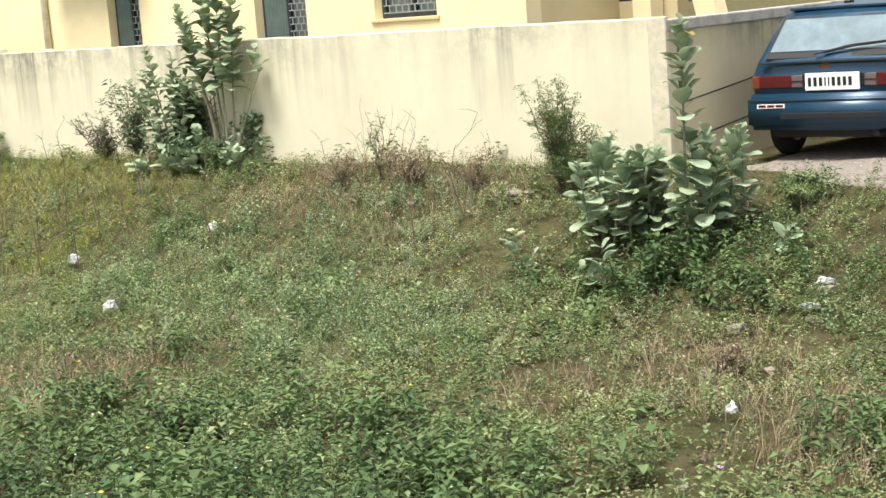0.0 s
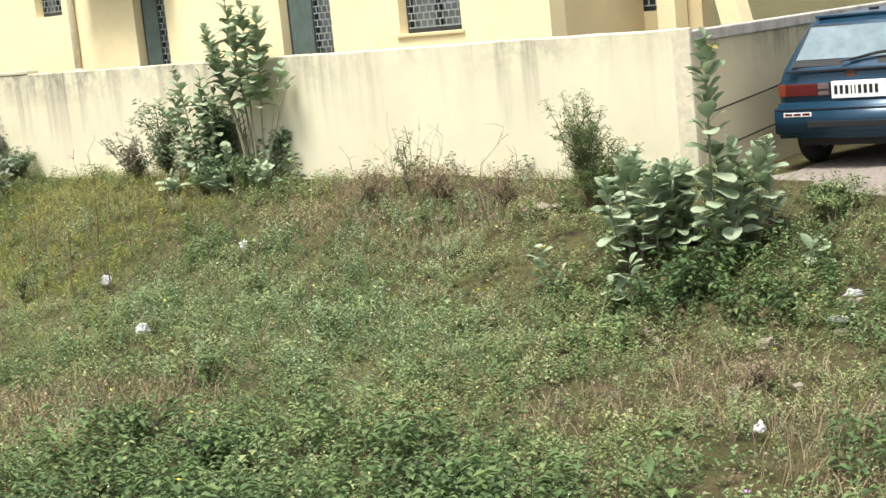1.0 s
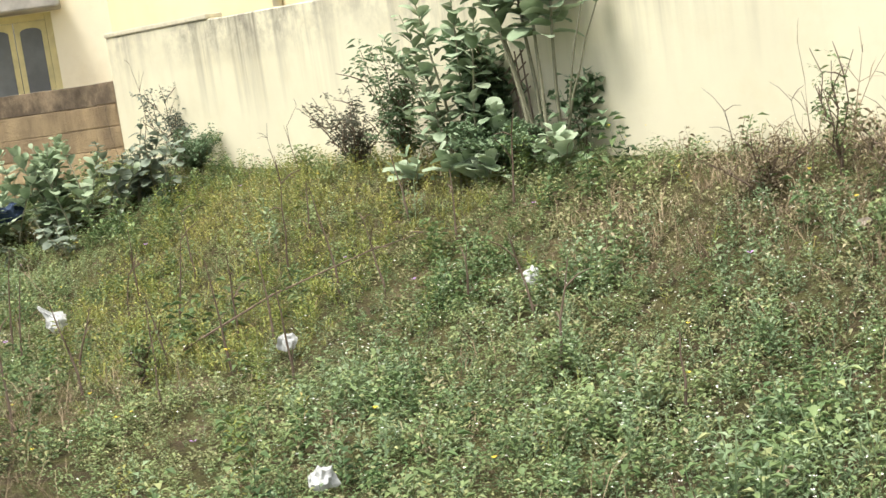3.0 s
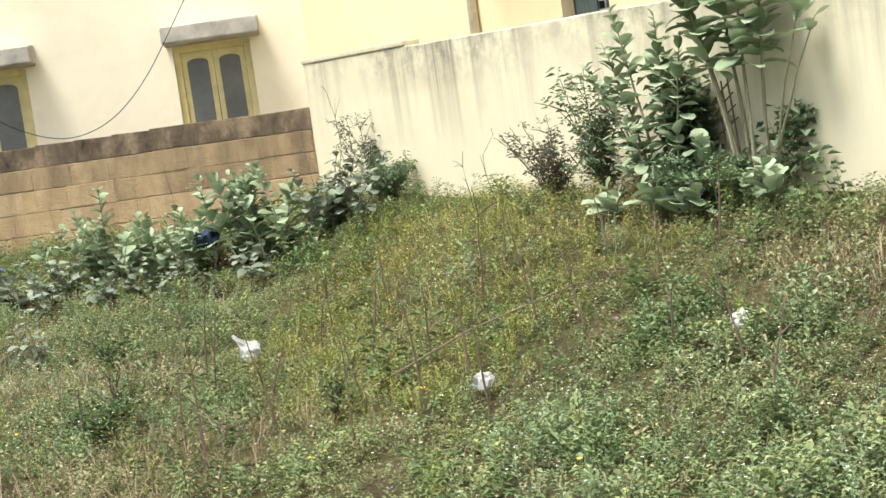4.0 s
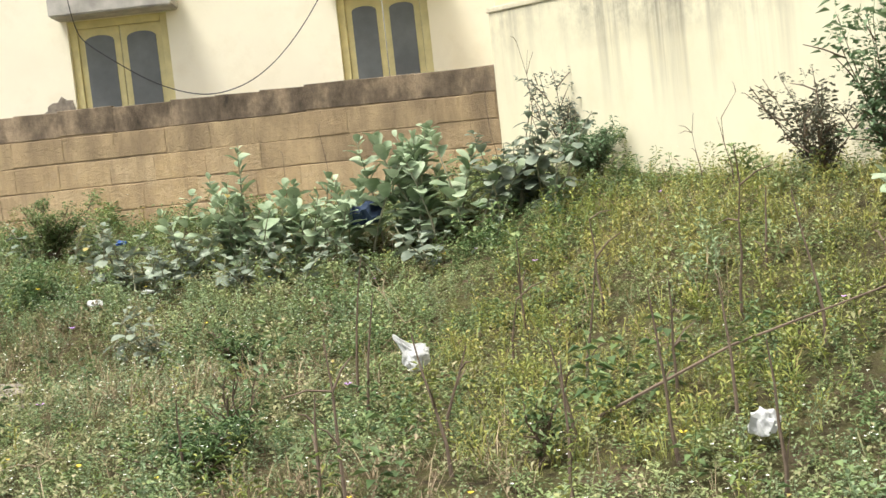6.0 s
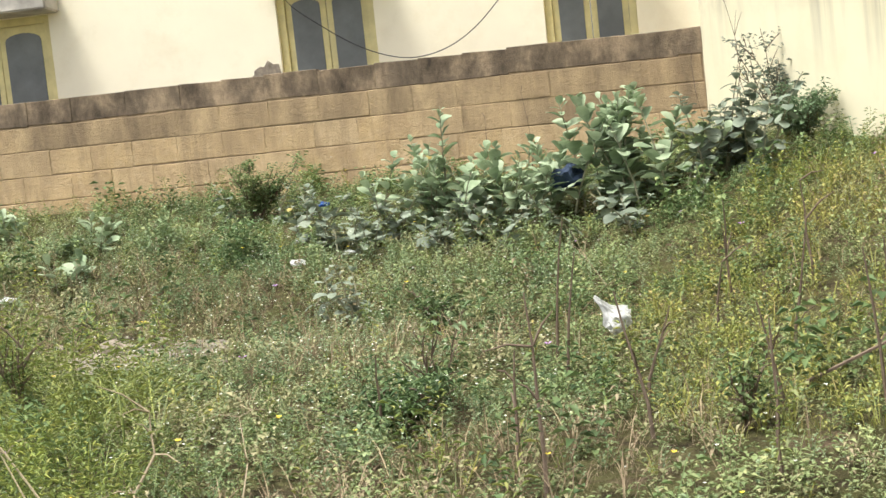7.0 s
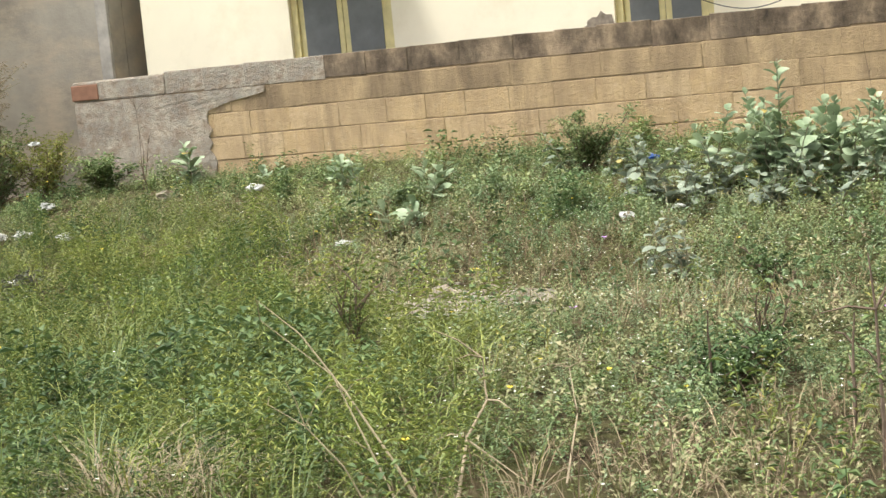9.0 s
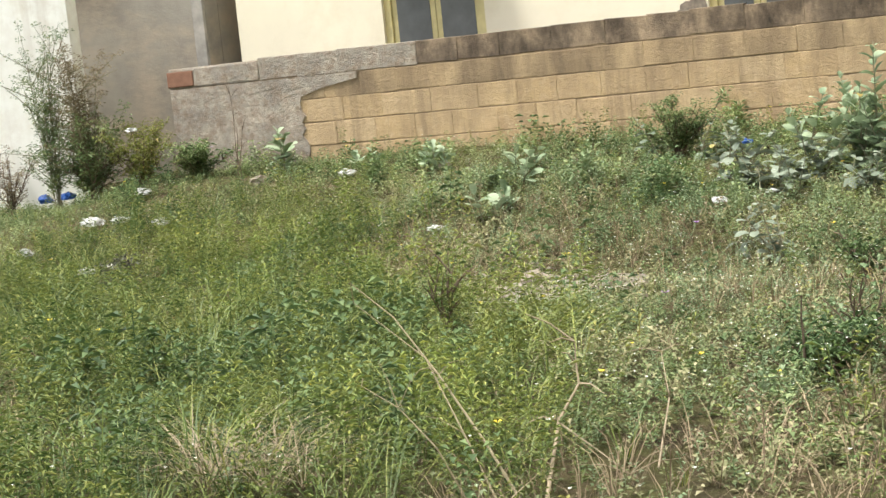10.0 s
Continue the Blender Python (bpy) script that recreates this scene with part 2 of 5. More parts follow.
def mould_material():
    k = Mat("mouldy_block", 0.96, 0, 0.1)
    k.co = k.t.nodes.new("ShaderNodeNewGeometry").outputs["Position"]
    base = k.ramp(k.noise(3.5, 6, 0.7, k.mapped((1.0, 1.0, 0.6))), ((0.33, (0.05, 0.041, 0.033)), (0.5, (0.18, 0.138, 0.10)), (0.68, (0.45, 0.34, 0.23))))
    k.colour(k.mix(k.math('MULTIPLY', k.random(), 0.2), base, (0.20, 0.165, 0.125))).bump(k.noise(40, 6, 0.7), 0.7, 0.014)
    return k.m


def damp_block_material():
    k = Mat("streaked_block", 0.95, 0, 0.12)
    k.co = k.t.nodes.new("ShaderNodeNewGeometry").outputs["Position"]
    base = k.ramp(k.random(), ((0.0, (0.49, 0.36, 0.215)), (1.0, (0.54, 0.405, 0.245))))
    streak = k.ramp(k.noise(1.0, 5, 0.65, k.mapped((3.0, 3.0, 0.7))), ((0.36, 0.0), (0.64, 0.8)))
    base = k.mix(k.ramp(k.noise(11, 5, 0.7), ((0.45, 0.0), (0.7, 0.5))), base, (0.36, 0.27, 0.17))
    k.colour(k.mix(streak, base, (0.16, 0.12, 0.085))).bump(k.noise(28, 7, 0.75), 0.8, 0.02)
    return k.m


M_BLOCK, M_MOULD, M_DAMP = block_material(), mould_material(), damp_block_material()
M_MORTAR = plain("sandy_mortar", (0.46, 0.345, 0.225), 0.97, vary=0.45, scale=8)
M_PLASTER = Mat("patchy_cement_plaster", 0.97, 0, 0.1)
M_PLASTER.colour(M_PLASTER.mix(M_PLASTER.ramp(M_PLASTER.noise(9, 6, 0.75), ((0.45, 0.0), (0.62, 0.7))), M_PLASTER.ramp(M_PLASTER.noise(2.6, 6, 0.7), ((0.35, (0.26, 0.235, 0.205)), (0.5, (0.40, 0.36, 0.305)), (0.65, (0.54, 0.47, 0.385)))), (0.30, 0.225, 0.165)))
M_PLASTER = M_PLASTER.bump(M_PLASTER.noise(14, 7, 0.75), 1.0, 0.03).m


# ---- mesh helpers ----
def part(name, bm, material, parent=None, label="", smooth=False):
    """Links a bmesh as one mesh object, under parent where one is given."""
    me = bpy.data.meshes.new(name)
    if smooth:
        for f in bm.faces:
            f.smooth = True
    bm.to_mesh(me)
    bm.free()
    for m in material if isinstance(material, (list, tuple)) else (material,):
        me.materials.append(m)
    ob = new(name, me)
    if parent is not None:
        ob.parent = parent
    if label:
        tagged(ob, label)
    return ob


def thing(name, m, label, category, group="", kind=""):
    ob = new(name)
    ob.empty_display_size = 0.1
    ob.matrix_world = m
    return tagged(ob, label, category, group, kind)


def box(bm, x0, x1, y0, y1, z0, z1, bevel=0.0):
    made = bmesh.ops.create_cube(bm, size=1.0, matrix=Matrix.Translation(((x0 + x1) / 2, (y0 + y1) / 2, (z0 + z1) / 2)) @ Matrix.Diagonal((x1 - x0, y1 - y0, z1 - z0, 1)))
    if bevel:
        edges = list({e for v in made["verts"] for e in v.link_edges})
        bmesh.ops.bevel(bm, geom=edges, offset=bevel, segments=2, affect='EDGES', profile=0.6)
    return bm


def boxed(*args):
    return box(bmesh.new(), *args)


def tube(bm, pts, radii, sides=6):
    """A tapered tube along points."""
    rings = []
    for i, p in enumerate(pts):
        a, b = pts[max(i - 1, 0)], pts[min(i + 1, len(pts) - 1)]
        ax = (Vector(b) - Vector(a)).normalized()
        q = ax.to_track_quat('Z', 'Y')
        rings.append([bm.verts.new(Vector(p) + q @ Vector((math.cos(k * math.tau / sides), math.sin(k * math.tau / sides), 0)) * radii[i]) for k in range(sides)])
    for r0, r1 in zip(rings, rings[1:]):
        for k in range(sides):
            bm.faces.new((r0[k], r0[(k + 1) % sides], r1[(k + 1) % sides], r1[k]))
    bm.faces.new(rings[0][::-1])
    bm.faces.new(rings[-1])
    return bm


def smooth_step(v):
    v = min(1.0, max(0.0, v))
    return v * v * (3 - 2 * v)


# ---- plan ----
A0, A1, B0 = Vector((-6.65, 11.64, 0)), Vector((3.59, 4.83, 0)), Vector((-14.0, 7.33, 0))
LEN_A, LEN_B = (A1 - A0).length, (A0 - B0).length
WALL_A = pose(A0.x, A0.y, 0, 0, 0, math.degrees(math.atan2(A1.y - A0.y, A1.x - A0.x)))
WALL_B = pose(B0.x, B0.y, 0, 0, 0, math.degrees(math.atan2(A0.y - B0.y, A0.x - B0.x)))
NA = (WALL_A.to_3x3() @ Vector((0, 1, 0)))
NB = (WALL_B.to_3x3() @ Vector((0, 1, 0)))


def ground_z(x, y):
    """The lot: nearly level, banked up towards both walls."""
    da = -((x - A0.x) * NA.x + (y - A0.y) * NA.y)
    db = -((x - B0.x) * NB.x + (y - B0.y) * NB.y)
    z = -0.08 + max(0.72 * smooth_step(1 - da / 3.2), 0.6 * smooth_step(1 - db / 5.0))
    z -= 0.24 * smooth_step(1.5 * max(0.0, 1 - math.hypot(x + 15.7, y - 5.5) / 2.4))
    z -= 0.07 * smooth_step(1.6 * max(0.0, 1 - math.hypot(x - 5.6, y - 6.0) / 3.0))
    return z + 0.05 * noise.noise((x * 0.6, y * 0.6, 0)) + 0.022 * noise.noise((x * 2.1, y * 2.1, 3.0))


def make_ground():
    def stations(lo, hi, step):
        inner = [lo + step * i for i in range(int((hi - lo) / step) + 1)]
        out = [step * 2 * 1.5 ** i for i in range(1, 16)]
        return [lo - d for d in reversed(out)] + inner + [hi + d for d in out]
    xs, ys = stations(-19, 9, 0.14), stations(-6, 14, 0.14)
    verts = [(x, y, ground_z(x, y)) for y in ys for x in xs]
    w = len(xs)
    faces = [(j * w + i, j * w + i + 1, (j + 1) * w + i + 1, (j + 1) * w + i) for j in range(len(ys) - 1) for i in range(w - 1)]
    me = bpy.data.meshes.new("ground")
    me.from_pydata(verts, [], faces)
    me.materials.append(M_SOIL)
    me.polygons.foreach_set("use_smooth", [True] * len(faces))
    ob = new("ground", me)
    return tagged(ob, "uneven brown earth of an overgrown vacant plot", "ground", kind="structure")


make_ground()


def make_drive():
    """A trodden gravel drive up to the car, with a ragged edge."""
    bm = bmesh.new()
    n, m = 26, 46
    grid = []
    for j in range(m + 1):
        y = 2.5 + 10.5 * j / m
        left = 5.5 - 1.2 * smooth_step((y - 2.3) / 2.2) + 0.25 * noise.noise((y * 1.6, 0, 4)) + 0.12 * noise.noise((y * 5, 0, 8)) + max(0.0, (y - 4.9) * 0.55)
        grid.append([bm.verts.new((left + (9.5 + y * 0.3 - left) * (i / n) ** 1.2, y, 0)) for i in range(n + 1)])
    for row in grid:
        for i, v in enumerate(row):
            v.co.z = ground_z(v.co.x, v.co.y) + (0.014 if i else -0.02)
    for a, c in zip(grid, grid[1:]):
        for i in range(n):
            bm.faces.new((a[i], a[i + 1], c[i + 1], c[i]))
    ob = part("drive", bm, M_GRAVEL, None, "", True)
    tagged(ob, "pale trodden gravel drive under a parked car", "drive", kind="structure")


make_drive()


# ---- compound wall of the yellow house ----
def make_wall_a():
    bm = bmesh.new()
    n = 40
    top = lambda s: 1.99 - 0.06 * s / LEN_A + 0.012 * noise.noise((s * 1.3, 0, 7))
    rows = []
    for i in range(n + 1):
        s = LEN_A * i / n
        rows.append([bm.verts.new((s, y, z)) for y, z in ((0, -0.6), (0, top(s) - 0.012), (0.012, top(s)), (0.138, top(s)), (0.15, top(s) - 0.012), (0.15, -0.6))])
    for a, b in zip(rows, rows[1:]):
        for k in range(5):
            bm.faces.new((a[k], b[k], b[k + 1], a[k + 1]))
    bm.faces.new(rows[0][::-1])
    bm.faces.new(rows[-1])
    bmesh.ops.recalc_face_normals(bm, faces=bm.faces)
    wall = part("compound_wall", bm, M_WALL_A)
    wall.matrix_world = WALL_A
    tagged(wall, "cream painted compound wall with dark rain streaks", "wall", kind="structure")
    cap = part("coping", boxed(-0.02, 2.1, -0.012, 0.165, 1.985, 2.03, 0.01), M_PIPE, wall, "short broken strip of pale cement coping")
    cap.location.y = 0
    # side wall towards the back, beside the drive
    side = pose(A1.x, A1.y, 0, 0, 0, 62)
    bm = boxed(0.02, 7.0, -0.15, 0.0, -0.4, 1.80)
    w = part("side_wall", bm, M_SIDE)
    w.matrix_world = side
    tagged(w, "dull cream side wall with cable lines, beside a drive", "wall", kind="structure")
    part("coping", boxed(0.0, 7.0, -0.17, 0.025, 1.80, 1.90, 0.012), M_COPING, w, "grey weathered cement coping")
    part("corner_post", boxed(-0.015, 0.05, -0.165, 0.012, -0.4, 1.93, 0.012), M_PIPE, w, "grey cement corner edge")
    for z0, z1 in ((1.32, 1.36), (0.98, 1.02)):
        bm = tube(bmesh.new(), [(0.2, -0.175, z0 - 0.15), (1.5, -0.175, z0 - 0.05), (3.2, -0.175, z1 + 0.1), (6.9, -0.175, z1 + 0.25)], [0.008] * 4, 5)
        part("cable", bm, M_CABLE, w, "thin black cable along the wall")


make_wall_a()


def wall_with_openings(name, x0, x1, z0, z1, y0, y1, openings, material):
    """A slab cut by rectangular openings (x0, x1, z0, z1), as one mesh."""
    bm = bmesh.new()
    xs = sorted({x0, x1, *[o[0] for o in openings], *[o[1] for o in openings]})
    zs = sorted({z0, z1, *[o[2] for o in openings], *[o[3] for o in openings]})
    inside = lambda i, k: 0 <= i < len(xs) - 1 and 0 <= k < len(zs) - 1 and not any(o[0] <= (xs[i] + xs[i + 1]) / 2 <= o[1] and o[2] <= (zs[k] + zs[k + 1]) / 2 <= o[3] for o in openings)
    for i in range(len(xs) - 1):
        for k in range(len(zs) - 1):
            if not inside(i, k):
                continue
            a, b, c, d = xs[i], xs[i + 1], zs[k], zs[k + 1]
            quads = [((a, y0, c), (b, y0, c), (b, y0, d), (a, y0, d)), ((a, y1, d), (b, y1, d), (b, y1, c), (a, y1, c))]
            if not inside(i - 1, k):
                quads.append(((a, y0, c), (a, y0, d), (a, y1, d), (a, y1, c)))
            if not inside(i + 1, k):
                quads.append(((b, y0, c), (b, y1, c), (b, y1, d), (b, y0, d)))
            if not inside(i, k - 1):
                quads.append(((a, y0, c), (a, y1, c), (b, y1, c), (b, y0, c)))
            if not inside(i, k + 1):
                quads.append(((a, y0, d), (b, y0, d), (b, y1, d), (a, y1, d)))
            for q in quads:
                bm.faces.new([bm.verts.new(v) for v in q])
    bmesh.ops.remove_doubles(bm, verts=bm.verts, dist=0.0005)
    bmesh.ops.recalc_face_normals(bm, faces=bm.faces)
    return part(name, bm, material)


def grille_window(parent, x0, x1, z0, z1, y, curtain=0.0):
    """A dark steel window behind a brick-pattern grille; curtain: the share covered by a ribbed shutter on its left."""
    win = new("window")
    win.parent = parent
    tagged(win, "dark steel window with a painted grille")
    part("pane", boxed(x0, x1, y + 0.06, y + 0.07, z0, z1), M_PANE, win)
    bm = bmesh.new()
    for a, b in ((x0, x0 + 0.045), (x1 - 0.045, x1), ((x0 + x1) / 2 - 0.03, (x0 + x1) / 2 + 0.03)):
        box(bm, a, b, y, y + 0.05, z0, z1, 0.004)
    for a, b in ((z0, z0 + 0.045), (z1 - 0.045, z1)):
        box(bm, x0 + 0.046, x1 - 0.046, y + 0.004, y + 0.046, a, b, 0.004)
    part("window_frame", bm, M_DARK_FRAME, win)
    mid = x0 + (x1 - x0) * curtain
    if curtain:
        bm = bmesh.new()
        n = 4 * max(4, int((mid - x0) / 0.05))
        rows = []
        for i in range(n + 1):
            a, ya = x0 + 0.05 + (mid - x0 - 0.06) * i / n, y - 0.008 - (0.014 if i % 4 in (1, 2) else 0.0)
            rows.append([bm.verts.new(c) for c in ((a, ya, z0 + 0.05), (a, ya, z1 - 0.05), (a, y - 0.003, z1 - 0.05), (a, y - 0.003, z0 + 0.05))])
        for a, b in zip(rows, rows[1:]):
            for i in range(4):
                bm.faces.new((a[i], b[i], b[(i + 1) % 4], a[(i + 1) % 4]))
        bm.faces.new(rows[0])
        bm.faces.new(rows[-1][::-1])
        bmesh.ops.recalc_face_normals(bm, faces=bm.faces)
        part("shutter", bm, M_PANE_GREEN, win, "dusty grey-green ribbed shutter")
    bm = bmesh.new()
    step = 0.075
    k, z = 0, z0 + 0.05
    left = (mid if curtain else x0) + 0.045
    while z < z1 - 0.05:
        box(bm, left, x1 - 0.045, y - 0.03, y - 0.022, z, z + 0.012)
        x = left + (0.04 if k % 2 else 0.085)
        while x < x1 - 0.06:
            box(bm, x, x + 0.012, y - 0.03, y - 0.022, z + 0.013, z + step - 0.001)
            x += 0.09
        z += step
        k += 1
    part("grille", bm, M_GRILLE, win, "pale steel grille in a brick pattern")
    return win


def make_house_a():
    y = 0.5
    house = thing("yellow_house", WALL_A, "yellow painted house behind a compound wall", "house")
    openings = [(3.88, 4.52, 1.2, 3.1), (6.62, 7.46, 1.2, 3.1), (8.50, 9.38, 2.07, 3.2), (1.70, 2.32, 2.70, 3.2)]
    w = wall_with_openings("wall", -1.05, 10.54, 0.2, 5.6, y, y + 0.23, openings, M_HOUSE_A)
    w.parent = house
    part("side_wall", boxed(-1.05, -0.82, y + 0.232, 6.0, 0.2, 5.6), M_HOUSE_A, house)
    part("roof", boxed(-1.25, 10.8, y - 0.25, 6.2, 5.601, 5.75, 0.01), M_COPING, house)
    grille_window(house, 3.88, 4.52, 1.2, 3.1, y + 0.12, 0.52)
    grille_window(house, 6.62, 7.46, 1.2, 3.1, y + 0.12, 0.5)
    grille_window(house, 8.50, 9.38, 2.07, 3.2, y + 0.12)
    grille_window(house, 1.70, 2.32, 2.70, 3.2, y + 0.12)
    part("window_sill", boxed(8.46, 9.42, y - 0.025, y + 0.11, 2.035, 2.067, 0.005), M_HOUSE_A_SHADED, house)
    part("sunshade", boxed(2.95, 4.75, y - 0.38, y - 0.002, 3.12, 3.2, 0.01), M_COPING, house, "grey cement sunshade slab")
    bm = bmesh.new()
    tube(bm, [(2.60, y - 0.05, 0.5), (2.60, y - 0.05, 5.5)], [0.045, 0.045], 10)
    for z in (1.9, 2.9, 3.9):
        tube(bm, [(2.60, y - 0.05, z), (2.60, y - 0.05, z + 0.09)], [0.056, 0.056], 10)
    part("drain_pipe", bm, M_PIPE, house, "cream painted vertical drain pipe", True)
    # porch set back behind the side wall
    porch = wall_with_openings("porch_wall", 9.0, 11.25, 0.2, 5.6, y + 1.5, y + 1.7, [(10.36, 10.84, 2.06, 3.0)], M_HOUSE_A_SHADED)
    porch.parent = house
    part("return_wall", boxed(10.31, 10.54, y + 0.232, y + 1.498, 0.2, 5.6), M_HOUSE_A_SHADED, house)
    grille_window(house, 10.36, 10.84, 2.06, 3.0, y + 1.56)
    part("porch_column", boxed(10.88, 11.10, y + 1.25, y + 1.47, 0.2, 5.6, 0.01), M_HOUSE_A, house)
    bm = bmesh.new()
    p = [(11.62, 1.5), (11.86, 1.5), (11.62, 2.5), (11.38, 2.5)]
    f0 = [bm.verts.new((x, y + 1.4, z)) for x, z in p]
    f1 = [bm.verts.new((x, y + 1.6, z)) for x, z in p]
    bm.faces.new(f0)
    bm.faces.new(f1[::-1])
    for k in range(4):
        bm.faces.new((f0[k], f1[k], f1[(k + 1) % 4], f0[(k + 1) % 4]))
    bmesh.ops.recalc_face_normals(bm, faces=bm.faces)
    part("raking_beam", bm, M_HOUSE_A, house, "slanting yellow cement beam")
    # dark backing added far behind the porch to stand for its deep shade
    part("porch_shade_sheet", boxed(11.26, 22.0, y + 7.2, y + 7.4, 0.2, 5.6), M_PANE, house, "dark sheet standing for the shade deep in the porch")


make_house_a()


# ---- ochre block wall and the house behind it ----
def make_wall_b():
    top, course = 1.555, 0.222
    wall = part("block_wall", boxed(-0.46, LEN_B + 0.05, 0.004, 0.19, -0.5, top - 0.02), M_MORTAR)
    wall.matrix_world = WALL_B
    tagged(wall, "weathered boundary wall of ochre blocks, mouldy along its top", "wall", kind="structure")
    return wall, top, course


BLOCK_WALL, B_TOP, B_COURSE = make_wall_b()


def arched_panel(x0, x1, z0, z1, y):
    """A flat pane with an arched head."""
    bm = bmesh.new()
    r = (x1 - x0) / 2
    pts = [(x0, z0), (x1, z0), (x1, z1 - r * 0.4)]
    pts += [((x0 + x1) / 2 + r * math.cos(a), z1 - r * 0.4 + r * 0.4 * math.sin(a)) for a in [math.pi * k / 8 for k in range(1, 8)]]
    pts.append((x0, z1 - r * 0.4))
    f = [bm.verts.new((x, y, z)) for x, z in pts]
    b = [bm.verts.new((x, y + 0.012, z)) for x, z in pts]
    bm.faces.new(f)
    bm.faces.new(b[::-1])
    for k in range(len(pts)):
        bm.faces.new((f[k], b[k], b[(k + 1) % len(pts)], f[(k + 1) % len(pts)]))
    return bm


def shutter_window(parent, x0, x1, z0, z1, y):
    win = new("window")
    win.parent = parent
    tagged(win, "yellow wooden window with two arched dark panes")
    fr = 0.07
    bm = bmesh.new()
    for a, b in ((x0, x0 + fr), (x1 - fr, x1)):
        box(bm, a, b, y, y + 0.09, z0, z1, 0.006)
    box(bm, x0 + fr + 0.001, x1 - fr - 0.001, y, y + 0.09, z1 - fr, z1, 0.006)
    part("window_frame", bm, M_FRAME, win)
    mid = (x0 + x1) / 2
    for a, b in ((x0 + fr + 0.003, mid - 0.004), (mid + 0.004, x1 - fr - 0.003)):
        leaf = part("shutter", boxed(a, b, y + 0.03, y + 0.07, z0, z1 - fr - 0.003, 0.004), M_FRAME, win)
        part("pane", arched_panel(a + 0.055, b - 0.055, z0 + 0.1, z1 - fr - 0.07, y + 0.022), M_PANE, leaf, "dusty dark arched pane")
    return win


def make_house_b():
    y = 1.0
    house = thing("ivory_house", WALL_B, "ivory painted house with yellow shuttered windows", "house")
    spans = [(7.17, 7.99), (4.72, 5.63), (1.44, 2.53)]
    w = wall_with_openings("wall", -0.22, 9.6, 0.2, 5.8, y, y + 0.23, [(a, b, 1.1, 2.37) for a, b in spans], M_HOUSE_B)
    w.parent = house
    part("roof", boxed(-0.4, 9.9, y - 0.3, y + 6, 5.802, 5.95, 0.01), M_COPING, house)
    part("gable_wall", boxed(-0.22, 0.0, y + 0.232, y + 6, 0.2, 5.8), M_HOUSE_B, house)
    for a, b in spans:
        shutter_window(house, a, b, 1.1, 2.37, y + 0.05)
        bm = boxed(a - 0.07, b + 0.12, y - 0.34, y - 0.002, 2.375, 2.60)
        for v in bm.verts:
            if v.co.y < y - 0.2:
                v.co.z -= 0.03 if v.co.z > 2.5 else -0.03
        bmesh.ops.bevel(bm, geom=list(bm.edges), offset=0.012, segments=2, affect='EDGES')
        part("sunshade", bm, M_COPING, house, "grey weathered cement sunshade above the window")
    bm = bmesh.new()
    ring = [(4.57 + (0.15 + 0.06 * noise.noise((math.cos(a) * 2, math.sin(a) * 2, 1))) * math.cos(a), 1.50 + (0.20 + 0.10 * noise.noise((math.cos(a) * 2, math.sin(a) * 2, 6))) * math.sin(a)) for a in [math.tau * k / 22 for k in range(22)]]
    near_side = [bm.verts.new((a, y - 0.01, b)) for a, b in ring]
    far_side = [bm.verts.new((a, y + 0.01, b)) for a, b in ring]
    bm.faces.new(near_side)
    for k in range(22):
        bm.faces.new((near_side[k], far_side[k], far_side[(k + 1) % 22], near_side[(k + 1) % 22]))
    bmesh.ops.recalc_face_normals(bm, faces=bm.faces)
    part("bare_patch", bm, M_STONE, house, "bare grey cement patch beside a window")


make_house_b()


def make_left_end():
    # grey concrete building, past a narrow gap
    g = thing("concrete_building", WALL_B, "bare grey concrete building past a narrow gap", "house")
    part("wall", boxed(-9.0, -0.56, 0.95, 1.2, 0.0, 5.4, 0.012), M_CONCRETE, g)
    part("return_wall", boxed(-0.80, -0.56, 1.202, 6.0, 0.0, 5.4), M_CONCRETE, g)
    part("wall_edge", boxed(-0.70, -0.565, 0.90, 0.948, 0.0, 5.4, 0.01), M_COPING, g, "pale cement edge strip")
    # added dark sheet across the gap; its deep shade is put into the colour
    part("gap_shade_sheet", boxed(-0.55, -0.23, 4.0, 4.2, 0.0, 5.4), M_TWIG, g, "dark sheet closing the gap, coloured as its deep shade")
    # whitewashed wall that runs towards the road
    m = pose(-15.07, 6.39, 0, 0, 0, 217)
    w = part("white_wall", boxed(0, 9, -0.2, 0, -0.4, 4.8, 0.01), M_WHITE_WALL)
    w.matrix_world = m
    tagged(w, "whitewashed wall with earth splashes along its foot", "wall", kind="structure")


make_left_end()


def make_cable():
    pts = [(7.75, 3.4), (7.48, 2.93), (7.22, 2.55), (6.93, 2.10), (6.53, 1.70), (6.16, 1.57), (5.87, 1.58), (5.49, 1.74), (5.15, 2.0), (4.95, 2.15), (4.85, 2.3), (4.8, 3.4)]
    cu = bpy.data.curves.new("cable", 'CURVE')
    cu.dimensions = '3D'
    cu.bevel_depth = 0.0045
    s = cu.splines.new('NURBS')
    s.points.add(len(pts) - 1)
    for p, (x, z) in zip(s.points, pts):
        p.co = (x, 0.6, z, 1)
    s.use_endpoint_u = True
    s.order_u = 4
    cu.materials.append(M_CABLE)
    ob = new("cable", cu)
    ob.matrix_world = WALL_B
    tagged(ob, "slack black cable hanging before an ivory house", "cable")


make_cable()


